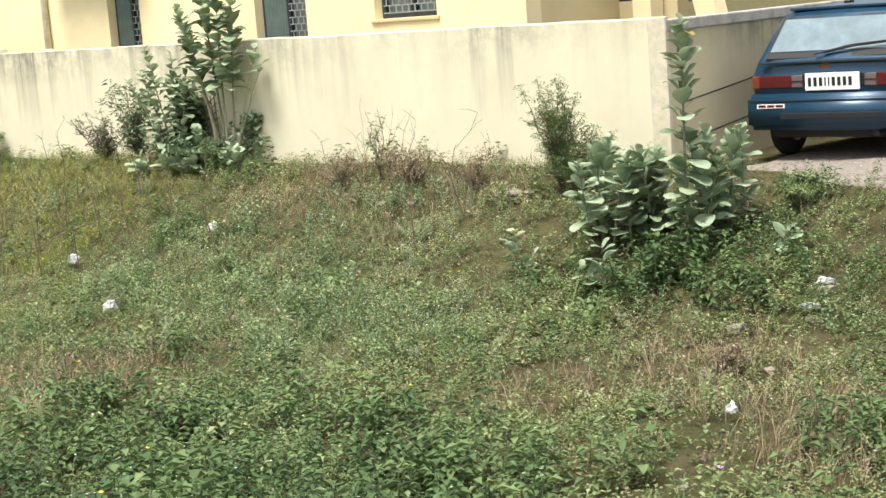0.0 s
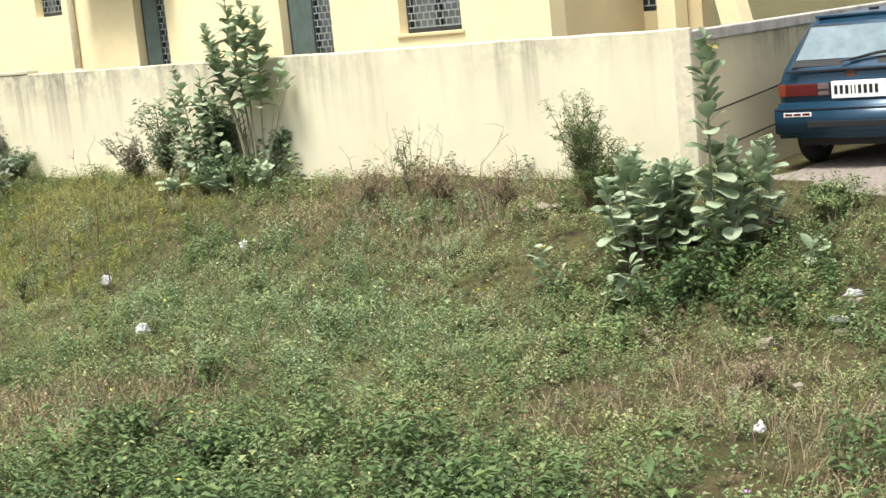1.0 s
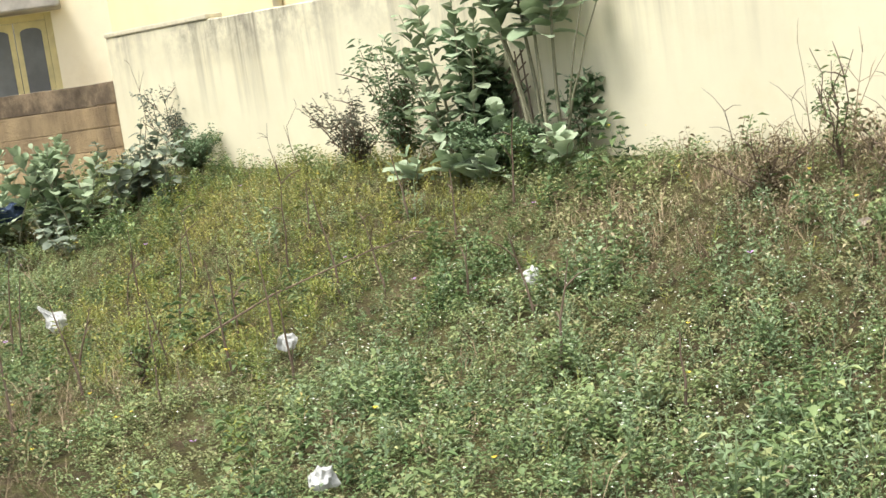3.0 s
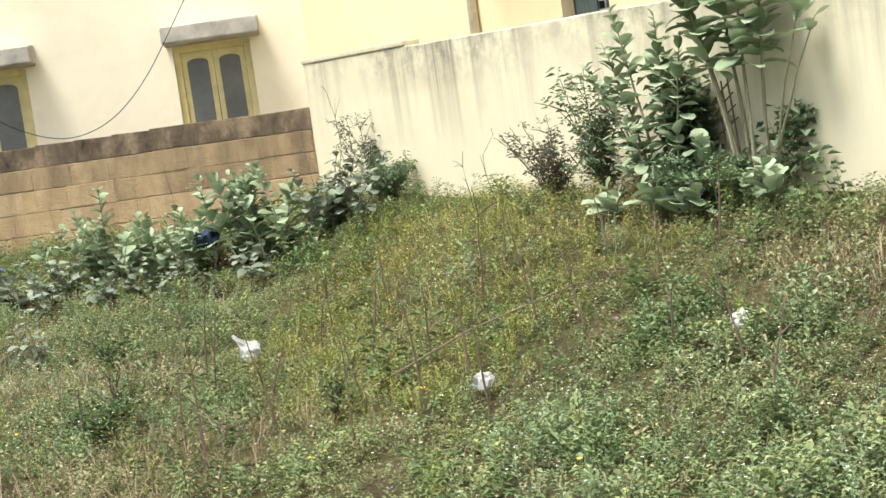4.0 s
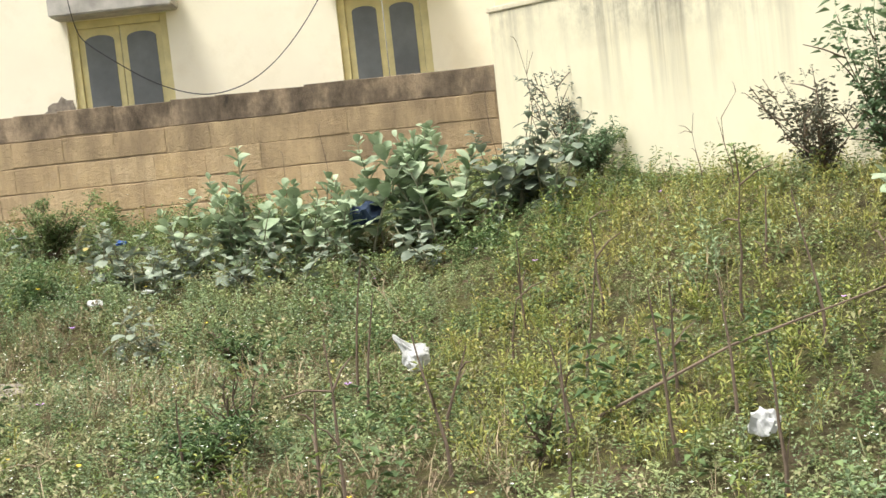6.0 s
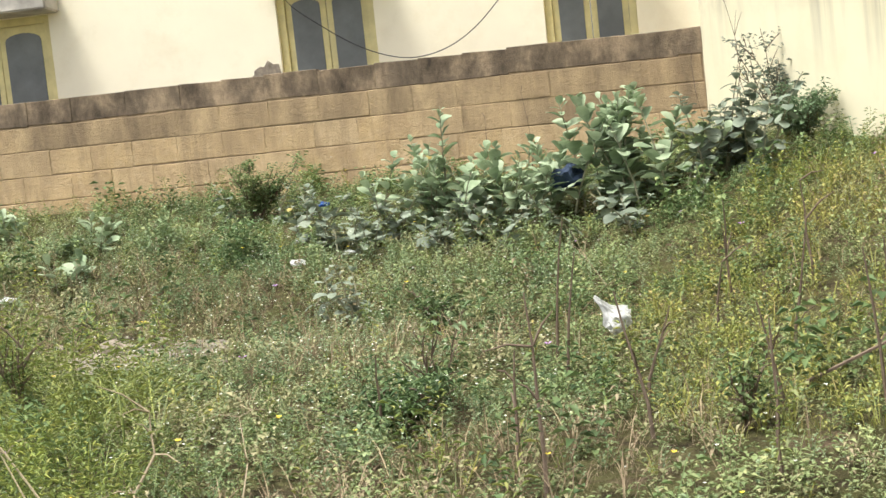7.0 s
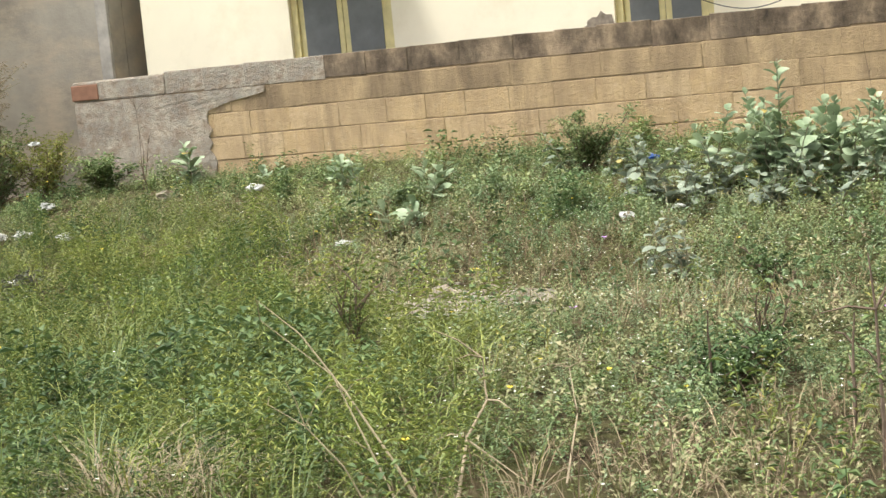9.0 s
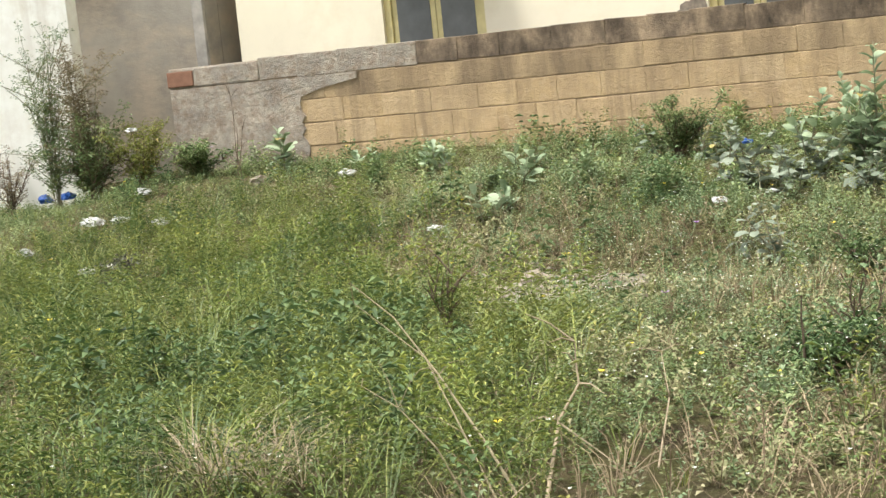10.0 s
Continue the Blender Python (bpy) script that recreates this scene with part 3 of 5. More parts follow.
# ---- parked car ----
def make_car():
    heading = -28.0
    car = thing("car", pose(4.43, 5.30, 0.58, 0, 0, heading) @ Matrix.Diagonal((0.97, 0.97, 0.94, 1)), "dark blue hatchback parked on a dirt drive, seen from behind", "car")
    W, L = 1.60, 3.7
    # x across from the left side, y ahead from the rear bumper
    profile = [(0.10, 0.42), (0.06, 0.58), (0.05, 0.80), (0.08, 0.93), (0.34, 1.33), (0.52, 1.40), (1.5, 1.42), (2.0, 1.36), (2.62, 0.95), (3.5, 0.82), (3.66, 0.66), (3.66, 0.36), (3.2, 0.24), (0.5, 0.24), (0.14, 0.28)]
    bm = bmesh.new()
    rings = []
    for u, inset in ((0.0, 1.0), (0.03, 0.4), (0.12, 0.0), (0.5, -0.3), (0.88, 0.0), (0.97, 0.4), (1.0, 1.0)):
        ring = []
        for py, pz in profile:
            tumble = 0.20 * max(0.0, (pz - 0.82) / 0.6)
            x = u * W
            x = tumble + x * (W - 2 * tumble) / W
            cy, cz = 1.85, 0.75
            k = 1 - 0.028 * inset
            ring.append(bm.verts.new((x, cy + (py - cy) * k, cz + (pz - cz) * (1 - 0.05 * inset))))
        rings.append(ring)
    n = len(profile)
    for a, b in zip(rings, rings[1:]):
        for k in range(n):
            bm.faces.new((a[k], b[k], b[(k + 1) % n], a[(k + 1) % n]))
    bm.faces.new(rings[0])
    bm.faces.new(rings[-1][::-1])
    bmesh.ops.recalc_face_normals(bm, faces=bm.faces)
    body = part("body", bm, M_CAR, car, "faded dark blue paint")
    # tailgate glass on the sloping back, side windows
    slope = math.atan2(1.33 - 0.93, 0.34 - 0.08)

    def on_back(x0, x1, s0, s1, lift, inset_top=0.0):
        bm = bmesh.new()
        o, d = Vector((0, 0.08, 0.93)), Vector((0, math.cos(slope), math.sin(slope)))
        nrm = Vector((0, -math.sin(slope), math.cos(slope)))
        fr = [Vector((x0, 0, 0)) + o + d * s0, Vector((x1, 0, 0)) + o + d * s0, Vector((x1 - inset_top, 0, 0)) + o + d * s1, Vector((x0 + inset_top, 0, 0)) + o + d * s1]
        f = [bm.verts.new(v + nrm * lift) for v in fr]
        b = [bm.verts.new(v - nrm * 0.03) for v in fr]
        bm.faces.new(f)
        bm.faces.new(b[::-1])
        for k in range(4):
            bm.faces.new((f[k], b[k], b[(k + 1) % 4], f[(k + 1) % 4]))
        bmesh.ops.recalc_face_normals(bm, faces=bm.faces)
        bmesh.ops.bevel(bm, geom=list(bm.edges), offset=0.008, segments=2, affect='EDGES')
        return bm
    part("window_seal", on_back(0.13, 1.47, 0.015, 0.465, 0.010, 0.09), M_TRIM, car)
    part("rear_window", on_back(0.16, 1.44, 0.085, 0.445, 0.016, 0.085), M_CAR_GLASS, car, "tinted tailgate glass")
    part("tailgate_edge", boxed(0.11, 1.49, 0.022, 0.062, 0.905, 0.925, 0.006), M_TRIM, car)
    bm = bmesh.new()
    tube(bm, [(0.70, 0.075, 1.00), (0.98, 0.10, 1.045), (1.36, 0.115, 1.075)], [0.014, 0.010, 0.008], 6)
    tube(bm, [(0.62, 0.055, 0.985), (0.95, 0.095, 1.055), (1.40, 0.11, 1.09)], [0.009, 0.007, 0.006], 6)
    part("wiper", bm, M_TRIM, car, "black tailgate wiper")
    part("roof_edge", boxed(0.24, 1.36, 0.42, 0.56, 1.38, 1.408, 0.01), M_CAR, car)
    part("aerial_base", boxed(0.77, 0.83, 0.40, 0.5, 1.424, 1.45, 0.006), M_TRIM, car)
    # lamps
    for side in (0, 1):
        mir = (lambda x: x) if not side else (lambda x: W - x)
        lamp = new("tail_light")
        lamp.parent = car
        tagged(lamp, "tail light with amber, red and clear lenses")
        for nm, a, b, mt in (("amber_lens", 0.02, 0.09, M_AMBER), ("red_lens", 0.092, 0.40, M_RED), ("clear_lens", 0.402, 0.51, M_CLEAR)):
            x0, x1 = sorted((mir(a), mir(b)))
            part(nm, boxed(x0, x1, 0.028, 0.12, 0.685, 0.80, 0.008), mt, lamp)
        x0, x1 = sorted((mir(0.402), mir(0.512)))
        part("lens_bar", boxed(x0, x1, 0.022, 0.027, 0.738, 0.748), M_TRIM, lamp)
    part("lamp_panel", boxed(0.515, 1.085, 0.04, 0.1, 0.685, 0.80, 0.006), M_TRIM, car)
    plate = part("number_plate", boxed(0.545, 1.055, 0.002, 0.016, 0.655, 0.815, 0.006), M_PLATE, car, "white number plate with black bars")
    bm = bmesh.new()
    x = 0.575
    for i in range(9):
        w = 0.012 if i in (3, 4) else 0.03
        box(bm, x, x + w, -0.003, 0.0015, 0.695, 0.775, 0.002)
        x += w + 0.022
    part("plate_bars", bm, M_INK, plate)
    # bumper
    bm = boxed(-0.015, W + 0.015, -0.06, 0.32, 0.30, 0.63)
    bmesh.ops.bevel(bm, geom=list(bm.edges), offset=0.045, segments=3, affect='EDGES')
    bumper = part("bumper", bm, M_CAR, car, "blue plastic rear bumper", True)
    part("bumper_slot", boxed(0.32, 1.28, -0.066, -0.02, 0.395, 0.46, 0.01), M_TRIM, bumper)
    part("bumper_groove", boxed(0.02, 1.58, -0.064, -0.03, 0.565, 0.577), M_TRIM, bumper)
    st = part("sticker", boxed(0.10, 0.37, -0.065, -0.055, 0.505, 0.545), M_PLATE, bumper, "small white sticker with red bars")
    bm = bmesh.new()
    for k in range(3):
        box(bm, 0.115 + 0.085 * k, 0.185 + 0.085 * k, -0.0675, -0.0652, 0.515, 0.536)
    part("sticker_bars", bm, M_RED, st)
    bm = bmesh.new()
    bmesh.ops.create_icosphere(bm, subdivisions=2, radius=1, matrix=Matrix.Translation((0.72, 0.052, 0.865)) @ Matrix.Diagonal((0.055, 0.006, 0.05, 1)))
    part("rust_spot", bm, M_RUST, car, "rusty worn spot on the tailgate", True)
    part("underside", boxed(0.12, 1.48, 0.2, 3.4, 0.20, 0.30, 0.02), M_TRIM, car)
    part("exhaust", tube(bmesh.new(), [(1.2, 0.0, 0.25), (1.2, 0.6, 0.25)], [0.025, 0.025], 8), M_TRIM, car)
    for side in (0, 1):
        x = 0.012 if not side else W - 0.012
        o = [(0.62, 0.95), (0.55, 1.02), (0.72, 1.32), (1.9, 1.32), (2.4, 0.97)]
        bm = bmesh.new()
        sgn = -1 if not side else 1
        tum = lambda z: 0.20 * (z - 0.82) / 0.6
        f = [bm.verts.new((x + sgn * (0.016 - tum(z)), py, z)) for py, z in o]
        b = [bm.verts.new((x - sgn * 0.02 - sgn * tum(z), py, z)) for py, z in o]
        bm.faces.new(f)
        bm.faces.new(b[::-1])
        for k in range(5):
            bm.faces.new((f[k], b[k], b[(k + 1) % 5], f[(k + 1) % 5]))
        bmesh.ops.recalc_face_normals(bm, faces=bm.faces)
        part("side_window", bm, M_CAR_GLASS, car)
        part("rub_strip", boxed(*sorted((x - sgn * 0.0, x + sgn * 0.02)), 0.4, 3.3, 0.60, 0.65, 0.004), M_TRIM, car)
    for x in (0.09, W - 0.09):
        for y in (0.62, 2.95):
            wheel = new("wheel")
            wheel.parent = car
            wheel.location = (x, y, 0.27)
            bm = bmesh.new()
            bmesh.ops.create_cone(bm, cap_ends=True, segments=28, radius1=0.27, radius2=0.27, depth=0.165, matrix=Matrix.Rotation(math.pi / 2, 4, 'Y'))
            bmesh.ops.bevel(bm, geom=[e for e in bm.edges if len(e.link_faces) == 2 and e.calc_face_angle() > 1], offset=0.03, segments=2, affect='EDGES')
            part("tyre", bm, M_TYRE, wheel, smooth=True)
            bm = bmesh.new()
            bmesh.ops.create_cone(bm, cap_ends=True, segments=20, radius1=0.16, radius2=0.14, depth=0.18, matrix=Matrix.Rotation(math.pi / 2, 4, 'Y'))
            part("rim", bm, M_RIM, wheel)


make_car()


# ---- plants ----
rng = np.random.default_rng(11)


def leaf_arrays(base, way, up, length, width, droop=0.25):
    """Four corners of a small folded leaf."""
    side = np.cross(way, up)
    side /= np.linalg.norm(side) + 1e-9
    tip = base + way * length - np.array([0, 0, droop * length])
    mid = base + way * length * 0.45
    lift = up * width * 0.22
    return [base, mid + side * width * 0.5 + lift, tip, mid - side * width * 0.5 + lift]


def sprig(r, height, leaves, length, width, droop=0.25, spread=0.35, upward=0.35, stem=0.0018):
    """A small weed: one stem ribbon and leaves in turn along it; vertices and faces."""
    v, f = [], []
    lean = r.uniform(-spread, spread, 2) * height
    at = lambda s: np.array([lean[0] * s, lean[1] * s, height * s])
    for k in range(3):
        s0, s1 = k / 3, (k + 1) / 3
        i = len(v)
        v += [at(s0) + [stem, 0, 0], at(s0) - [stem, 0, 0], at(s1) - [stem, 0, 0], at(s1) + [stem, 0, 0]]
        f += [(i, i + 1, i + 2, i + 3)]
    a = r.uniform(0, 6.28)
    for k in range(leaves):
        s = 0.15 + 0.85 * (k + 0.5) / leaves
        a += 2.4 + r.uniform(-0.4, 0.4)
        e = upward + r.uniform(-0.4, 0.5)
        way = np.array([math.cos(a) * math.cos(e), math.sin(a) * math.cos(e), math.sin(e)])
        up = np.array([-math.cos(a) * math.sin(e), -math.sin(a) * math.sin(e), math.cos(e)])
        off = np.array([math.cos(a), math.sin(a), 0]) * length * r.uniform(0.1, 0.9)
        q = leaf_arrays(at(s) + off * 0.7, way, up, length * r.uniform(0.6, 1.2), width * r.uniform(0.7, 1.2), droop)
        i = len(v)
        v += q
        f += [(i, i + 1, i + 2), (i, i + 2, i + 3)]
    return np.array(v), f


def grass_tuft(r, height, blades, width, spread=0.5):
    v, f = [], []
    for k in range(blades):
        a, s = r.uniform(0, 6.28), r.uniform(0.1, 1.0) * spread
        out = np.array([math.cos(a), math.sin(a), 0])
        side = np.array([-out[1], out[0], 0]) * width
        h = height * r.uniform(0.5, 1.1)
        root = out * r.uniform(0, 0.03)
        i = len(v)
        v += [root + side, root - side, root + out * s * h * 0.4 - side + [0, 0, h * 0.65], root + out * s * h * 0.4 + side + [0, 0, h * 0.65], root + out * s * h * 1.1 + [0, 0, h * 0.95]]
        f += [(i, i + 1, i + 2, i + 3), (i + 3, i + 2, i + 4)]
    return np.array(v), f


def bloom(r, size, height):
    """A tiny flower head on top of a hair-thin stalk."""
    v, f = [], []
    for k in range(4):
        a = k * math.pi / 2 + r.uniform(0, 1)
        c, s = math.cos(a) * size, math.sin(a) * size
        i = len(v)
        v += [np.array([0, 0, height]), np.array([c - s * 0.5, s + c * 0.5, height + size * 0.6]), np.array([c + s * 0.5, s - c * 0.5, height + size * 0.5])]
        f += [(i, i + 1, i + 2)]
    return np.array(v), f


def joined(name, places, templates, material, size=(0.75, 1.3), tilt=0.2):
    """One mesh out of many small plants, each a turned and scaled template."""
    allv, loops, starts, n = [], [], [], 0
    total = 0
    tf = [(np.array(v), f) for v, f in templates]
    for x, y, z, k in places:
        v, f = tf[int(rng.integers(len(tf)))]
        a, s = rng.uniform(0, 6.283), rng.uniform(*size) * k
        ca, sa = math.cos(a) * s, math.sin(a) * s
        tx, ty = rng.uniform(-tilt, tilt, 2)
        w = np.empty_like(v)
        w[:, 0] = v[:, 0] * ca - v[:, 1] * sa + tx * v[:, 2] + x
        w[:, 1] = v[:, 0] * sa + v[:, 1] * ca + ty * v[:, 2] + y
        w[:, 2] = v[:, 2] * s + z
        allv.append(w)
        for q in f:
            starts.append(total)
            total += len(q)
            loops.extend([i + n for i in q])
        n += len(v)
    me = bpy.data.meshes.new(name)
    co = np.concatenate(allv).astype(np.float32)
    me.vertices.add(len(co))
    me.vertices.foreach_set("co", co.ravel())
    me.loops.add(total)
    me.loops.foreach_set("vertex_index", np.array(loops, dtype=np.int32))
    me.polygons.add(len(starts))
    me.polygons.foreach_set("loop_start", np.array(starts, dtype=np.int32))
    me.update(calc_edges=True)
    me.validate()
    me.materials.append(material)
    return new(name, me)


def in_lot(x, y, edge=0.04):
    da = -((x - A0.x) * NA.x + (y - A0.y) * NA.y)
    db = -((x - B0.x) * NB.x + (y - B0.y) * NB.y)
    return da > edge and db > edge and x < 6.9


def near(x, y, cx, cy, r):
    return max(0.0, 1 - math.hypot(x - cx, y - cy) / r)


def patchy(x, y, scale, seed):
    return noise.noise((x * scale, y * scale, seed)) * 0.5 + 0.5


# bare or stony spots: x, y, radius
BARE = [(3.06, 0.3, 0.45), (3.89, -2.1, 0.4), (-7.2, 5.85, 0.75), (-6.8, 5.4, 0.45), (4.9, 3.8, 0.8), (5.7, 3.3, 0.8), (4.7, 4.7, 0.8), (5.3, 2.2, 0.5), (3.9, -1.25, 0.35), (4.6, 0.6, 0.4), (3.35, -2.1, 0.3), (5.2, 4.2, 1.1), (6.2, 4.6, 1.4), (-3.3, 3.0, 0.3)]


def openness(x, y):
    return max(near(x, y, *b) for b in BARE)


def fade(x, y):
    """The growth thins out raggedly towards the road and the plot's far sides."""
    return smooth_step((y + 4.3 + 1.2 * noise.noise((x * 0.7, y * 0.7, 90)) + 0.12 * max(0.0, -x)) / 1.6) * smooth_step((6.9 - x + 0.6 * noise.noise((y * 0.9, 0, 91))) / 0.9)


def seeds(count, weight, lo, hi, grow=None):
    out = []
    for _ in range(count):
        x, y = rng.uniform(lo[0], hi[0]), rng.uniform(lo[1], hi[1])
        if not in_lot(x, y):
            continue
        w = fade(x, y) * weight(x, y) * (1 - min(1.0, openness(x, y) * 2.0) * 0.8)
        if rng.random() < w:
            out.append((x, y, ground_z(x, y) - 0.01, grow(x, y) if grow else 1.0))
    return out


LATE = ((-17.0, 0.6), (-1.0, 12.0))
WHOLE = ((-16.5, -4.6), (6.8, 12.0))


def ground_cover():
    feather_zone = lambda x, y: smooth_step(1.5 * max(near(x, y, -7.8, 3.6, 2.5), near(x, y, -10.6, 4.6, 2.3), near(x, y, -5.0, 2.6, 1.7), near(x, y, -5.9, 3.7, 1.2)))
    dark_zone = lambda x, y: smooth_step(1.8 * max(near(x, y, 1.2, -1.6, 1.9), near(x, y, 2.6, -2.2, 1.3), near(x, y, 3.9, 2.2, 1.1), near(x, y, -6.0, 3.3, 1.3), near(x, y, -5.2, 2.75, 0.8), near(x, y, 5.2, -1.6, 0.9)))
    yellow_zone = lambda x, y: smooth_step(1.9 * max(near(x, y, -2.9, 7.4, 2.0), near(x, y, -3.6, 8.9, 1.6), near(x, y, -2.6, 5.6, 1.0)))
    brown_zone = lambda x, y: smooth_step(1.8 * max(near(x, y, 1.6, 5.2, 1.4), near(x, y, 0.4, 5.9, 1.3), near(x, y, -3.2, 3.2, 1.1), near(x, y, 4.0, 0.2, 0.9), near(x, y, 4.5, -1.3, 1.1), near(x, y, -0.2, 0.4, 1.2), near(x, y, 0.3, -2.0, 0.7), near(x, y, -3.2, 4.3, 0.9), near(x, y, 3.2, -0.2, 0.7), near(x, y, -7.2, 6.3, 1.3), near(x, y, -5.4, 6.0, 1.0), near(x, y, -2.6, 2.6, 0.9), near(x, y, -8.6, 6.4, 1.3)))
    pale_zone = lambda x, y: smooth_step(1.6 * max(near(x, y, 0.6, 4.0, 2.2), near(x, y, -0.9, 4.6, 1.5), near(x, y, -5.6, 5.6, 1.6), near(x, y, -6.8, 6.9, 2.4), near(x, y, -9.2, 7.0, 2.0), near(x, y, -4.4, 4.6, 1.3), near(x, y, 1.4, 2.0, 1.7)))
    r = np.random.default_rng(3)

    def size_at(x, y):
        fine = 0.62 if x < -1.5 and y < 7 else 0.85
        return fine * (0.42 + 1.75 * patchy(x, y, 2.4, 5) ** 2.2)

    herbs = [sprig(r, h, n, l, l * 0.6) for h, n, l in ((0.10, 10, 0.036), (0.14, 13, 0.040), (0.08, 9, 0.032), (0.17, 14, 0.044), (0.06, 8, 0.034), (0.21, 15, 0.038))]
    p = seeds(90000, lambda x, y: 0.95 * smooth_step(2.6 * (0.35 * patchy(x, y, 0.7, 1) + 0.65 * patchy(x, y, 2.4, 2)) - 0.62) * (1 - 0.35 * yellow_zone(x, y)) * (1 - 0.93 * feather_zone(x, y)) * (1 - 0.6 * dark_zone(x, y)) * (1 - 0.8 * brown_zone(x, y)), *WHOLE, size_at)
    tagged(joined("low_weeds", p, herbs, M_HERB), "low green weeds covering the plot", "weeds", kind="stuff")

    pales = [sprig(r, h, n, l, l * 0.55, 0.15, 0.3, 0.5) for h, n, l in ((0.12, 12, 0.030), (0.17, 14, 0.034), (0.09, 10, 0.027), (0.21, 16, 0.034))]
    p = seeds(70000, lambda x, y: min(1.0, 0.9 * pale_zone(x, y) + 0.32 * smooth_step(3 * (patchy(x, y, 1.1, 9) - 0.42))), *WHOLE, size_at)
    tagged(joined("pale_weeds", p, pales, M_PALE), "pale grey-green flowering weeds", "weeds", kind="stuff")

    darks = [sprig(r, h, n, l, l * 0.62, 0.3, 0.3, 0.2) for h, n, l in ((0.20, 14, 0.055), (0.26, 16, 0.060), (0.15, 11, 0.048))]
    p = seeds(42000, lambda x, y: min(1.0, 0.9 * dark_zone(x, y) + 0.18 * smooth_step(5 * (patchy(x, y, 1.3, 22) - 0.55))), *WHOLE, lambda x, y: 0.5 + 1.1 * patchy(x, y, 1.7, 23) ** 1.6)
    tagged(joined("broad_weeds", p, darks, M_DARKHERB), "dark broad-leaved weeds in clumps", "weeds", kind="stuff")

    feathers = [sprig(r, h, n, l, l * 0.2, 0.3, 0.5, 0.4, 0.0012) for h, n, l in ((0.26, 40, 0.038), (0.36, 50, 0.042), (0.18, 30, 0.034))]
    p = seeds(20000, lambda x, y: min(1.0, 1.3 * smooth_step(3.0 * patchy(x, y, 2.0, 33) - 0.75) * feather_zone(x, y) + 0.03), *LATE, lambda x, y: 0.45 + 1.0 * patchy(x, y, 1.5, 31) ** 1.4)
    tagged(joined("feathery_weeds", p, feathers, M_FEATHER), "bright green feathery weeds growing thickly", "weeds", kind="stuff")

    lime_zone = lambda x, y: max(near(x, y, -4.55, 2.95, 0.75), near(x, y, -7.4, 4.9, 1.3), 0.5 * near(x, y, -9.4, 5.3, 1.4), near(x, y, -4.6, 2.9, 0.6))
    p = seeds(6500, lambda x, y: min(1.0, 1.6 * lime_zone(x, y) * smooth_step(3 * patchy(x, y, 2.3, 35) - 0.7)), *LATE, lambda x, y: 0.85 + 0.5 * patchy(x, y, 1.4, 36))
    tagged(joined("yellowing_weeds", p, feathers, M_LIME), "yellowing lime-green feathery weeds", "weeds", kind="stuff")

    blades = [grass_tuft(r, h, n, 0.0018, 1.9) for h, n in ((0.22, 12), (0.30, 14), (0.16, 10))]
    p = seeds(9000, lambda x, y: min(1.0, 1.1 * feather_zone(x, y) * smooth_step(3 * patchy(x, y, 1.9, 38) - 0.9)), *LATE)
    tagged(joined("green_grass", p, blades, M_FEATHER), "bright green arching grass blades", "grass", kind="stuff")

    tufts = [grass_tuft(r, h, n, 0.0013, 1.3) for h, n in ((0.12, 14), (0.09, 12))] + [sprig(r, h, n, l, l * 0.35, 0.2, 0.5, 0.4) for h, n, l in ((0.12, 14, 0.032), (0.16, 16, 0.034), (0.09, 11, 0.03))]
    p = seeds(52000, lambda x, y: min(1.0, 1.5 * yellow_zone(x, y) * smooth_step(3.2 * patchy(x, y, 1.6, 44) - 0.4) + 0.03 * patchy(x, y, 0.8, 40)), *WHOLE)
    tagged(joined("yellow_grass", p, tufts, M_YGRASS), "yellow-green wispy grass", "grass", kind="stuff")

    withered = [sprig(r, h, n, l, l * 0.45, 0.5, 0.5, 0.1) for h, n, l in ((0.14, 11, 0.028), (0.20, 13, 0.030), (0.10, 9, 0.03))]
    p = seeds(30000, lambda x, y: min(1.0, 0.5 * brown_zone(x, y) + 0.24 * smooth_step(4 * (patchy(x, y, 1.0, 50) - 0.46))), *WHOLE, size_at)
    tagged(joined("withered_weeds", p, withered, M_BROWNHERB), "brown withered weeds", "weeds", kind="stuff")

    straws = [grass_tuft(r, h, n, 0.0013, 1.5) for h, n in ((0.11, 9), (0.16, 8), (0.20, 6))]
    p = seeds(30000, lambda x, y: min(1.0, 0.7 * brown_zone(x, y) + 0.28 * smooth_step(3.5 * (patchy(x, y, 1.2, 60) - 0.5))), *WHOLE)
    tagged(joined("dry_straw", p, straws, M_DRY), "thin dry straw among the weeds", "grass", kind="stuff")

    tiny = [sprig(r, h, n, l, l * 0.6, 0.2, 0.8, 0.3) for h, n, l in ((0.04, 7, 0.026), (0.06, 8, 0.028), (0.08, 9, 0.024))]
    p = seeds(51000, lambda x, y: 0.75 * (1 - 0.35 * brown_zone(x, y)) * (1 - 0.6 * feather_zone(x, y)), *WHOLE)
    tagged(joined("undergrowth", p, tiny, M_UNDER), "short mixed undergrowth close to the soil", "weeds", kind="stuff")

    olive_zone = lambda x, y: smooth_step(1.7 * max(near(x, y, -7.2, 6.6, 2.6), near(x, y, -9.6, 6.7, 2.2), near(x, y, -5.4, 5.4, 2.2), near(x, y, -11.6, 6.2, 1.6), 0.7 * near(x, y, 0.3, 4.6, 2.4), 0.6 * near(x, y, 2.6, 1.6, 2.2), 0.3 * near(x, y, -3.4, 3.6, 1.6), 0.7 * near(x, y, -1.2, 6.4, 1.6)))
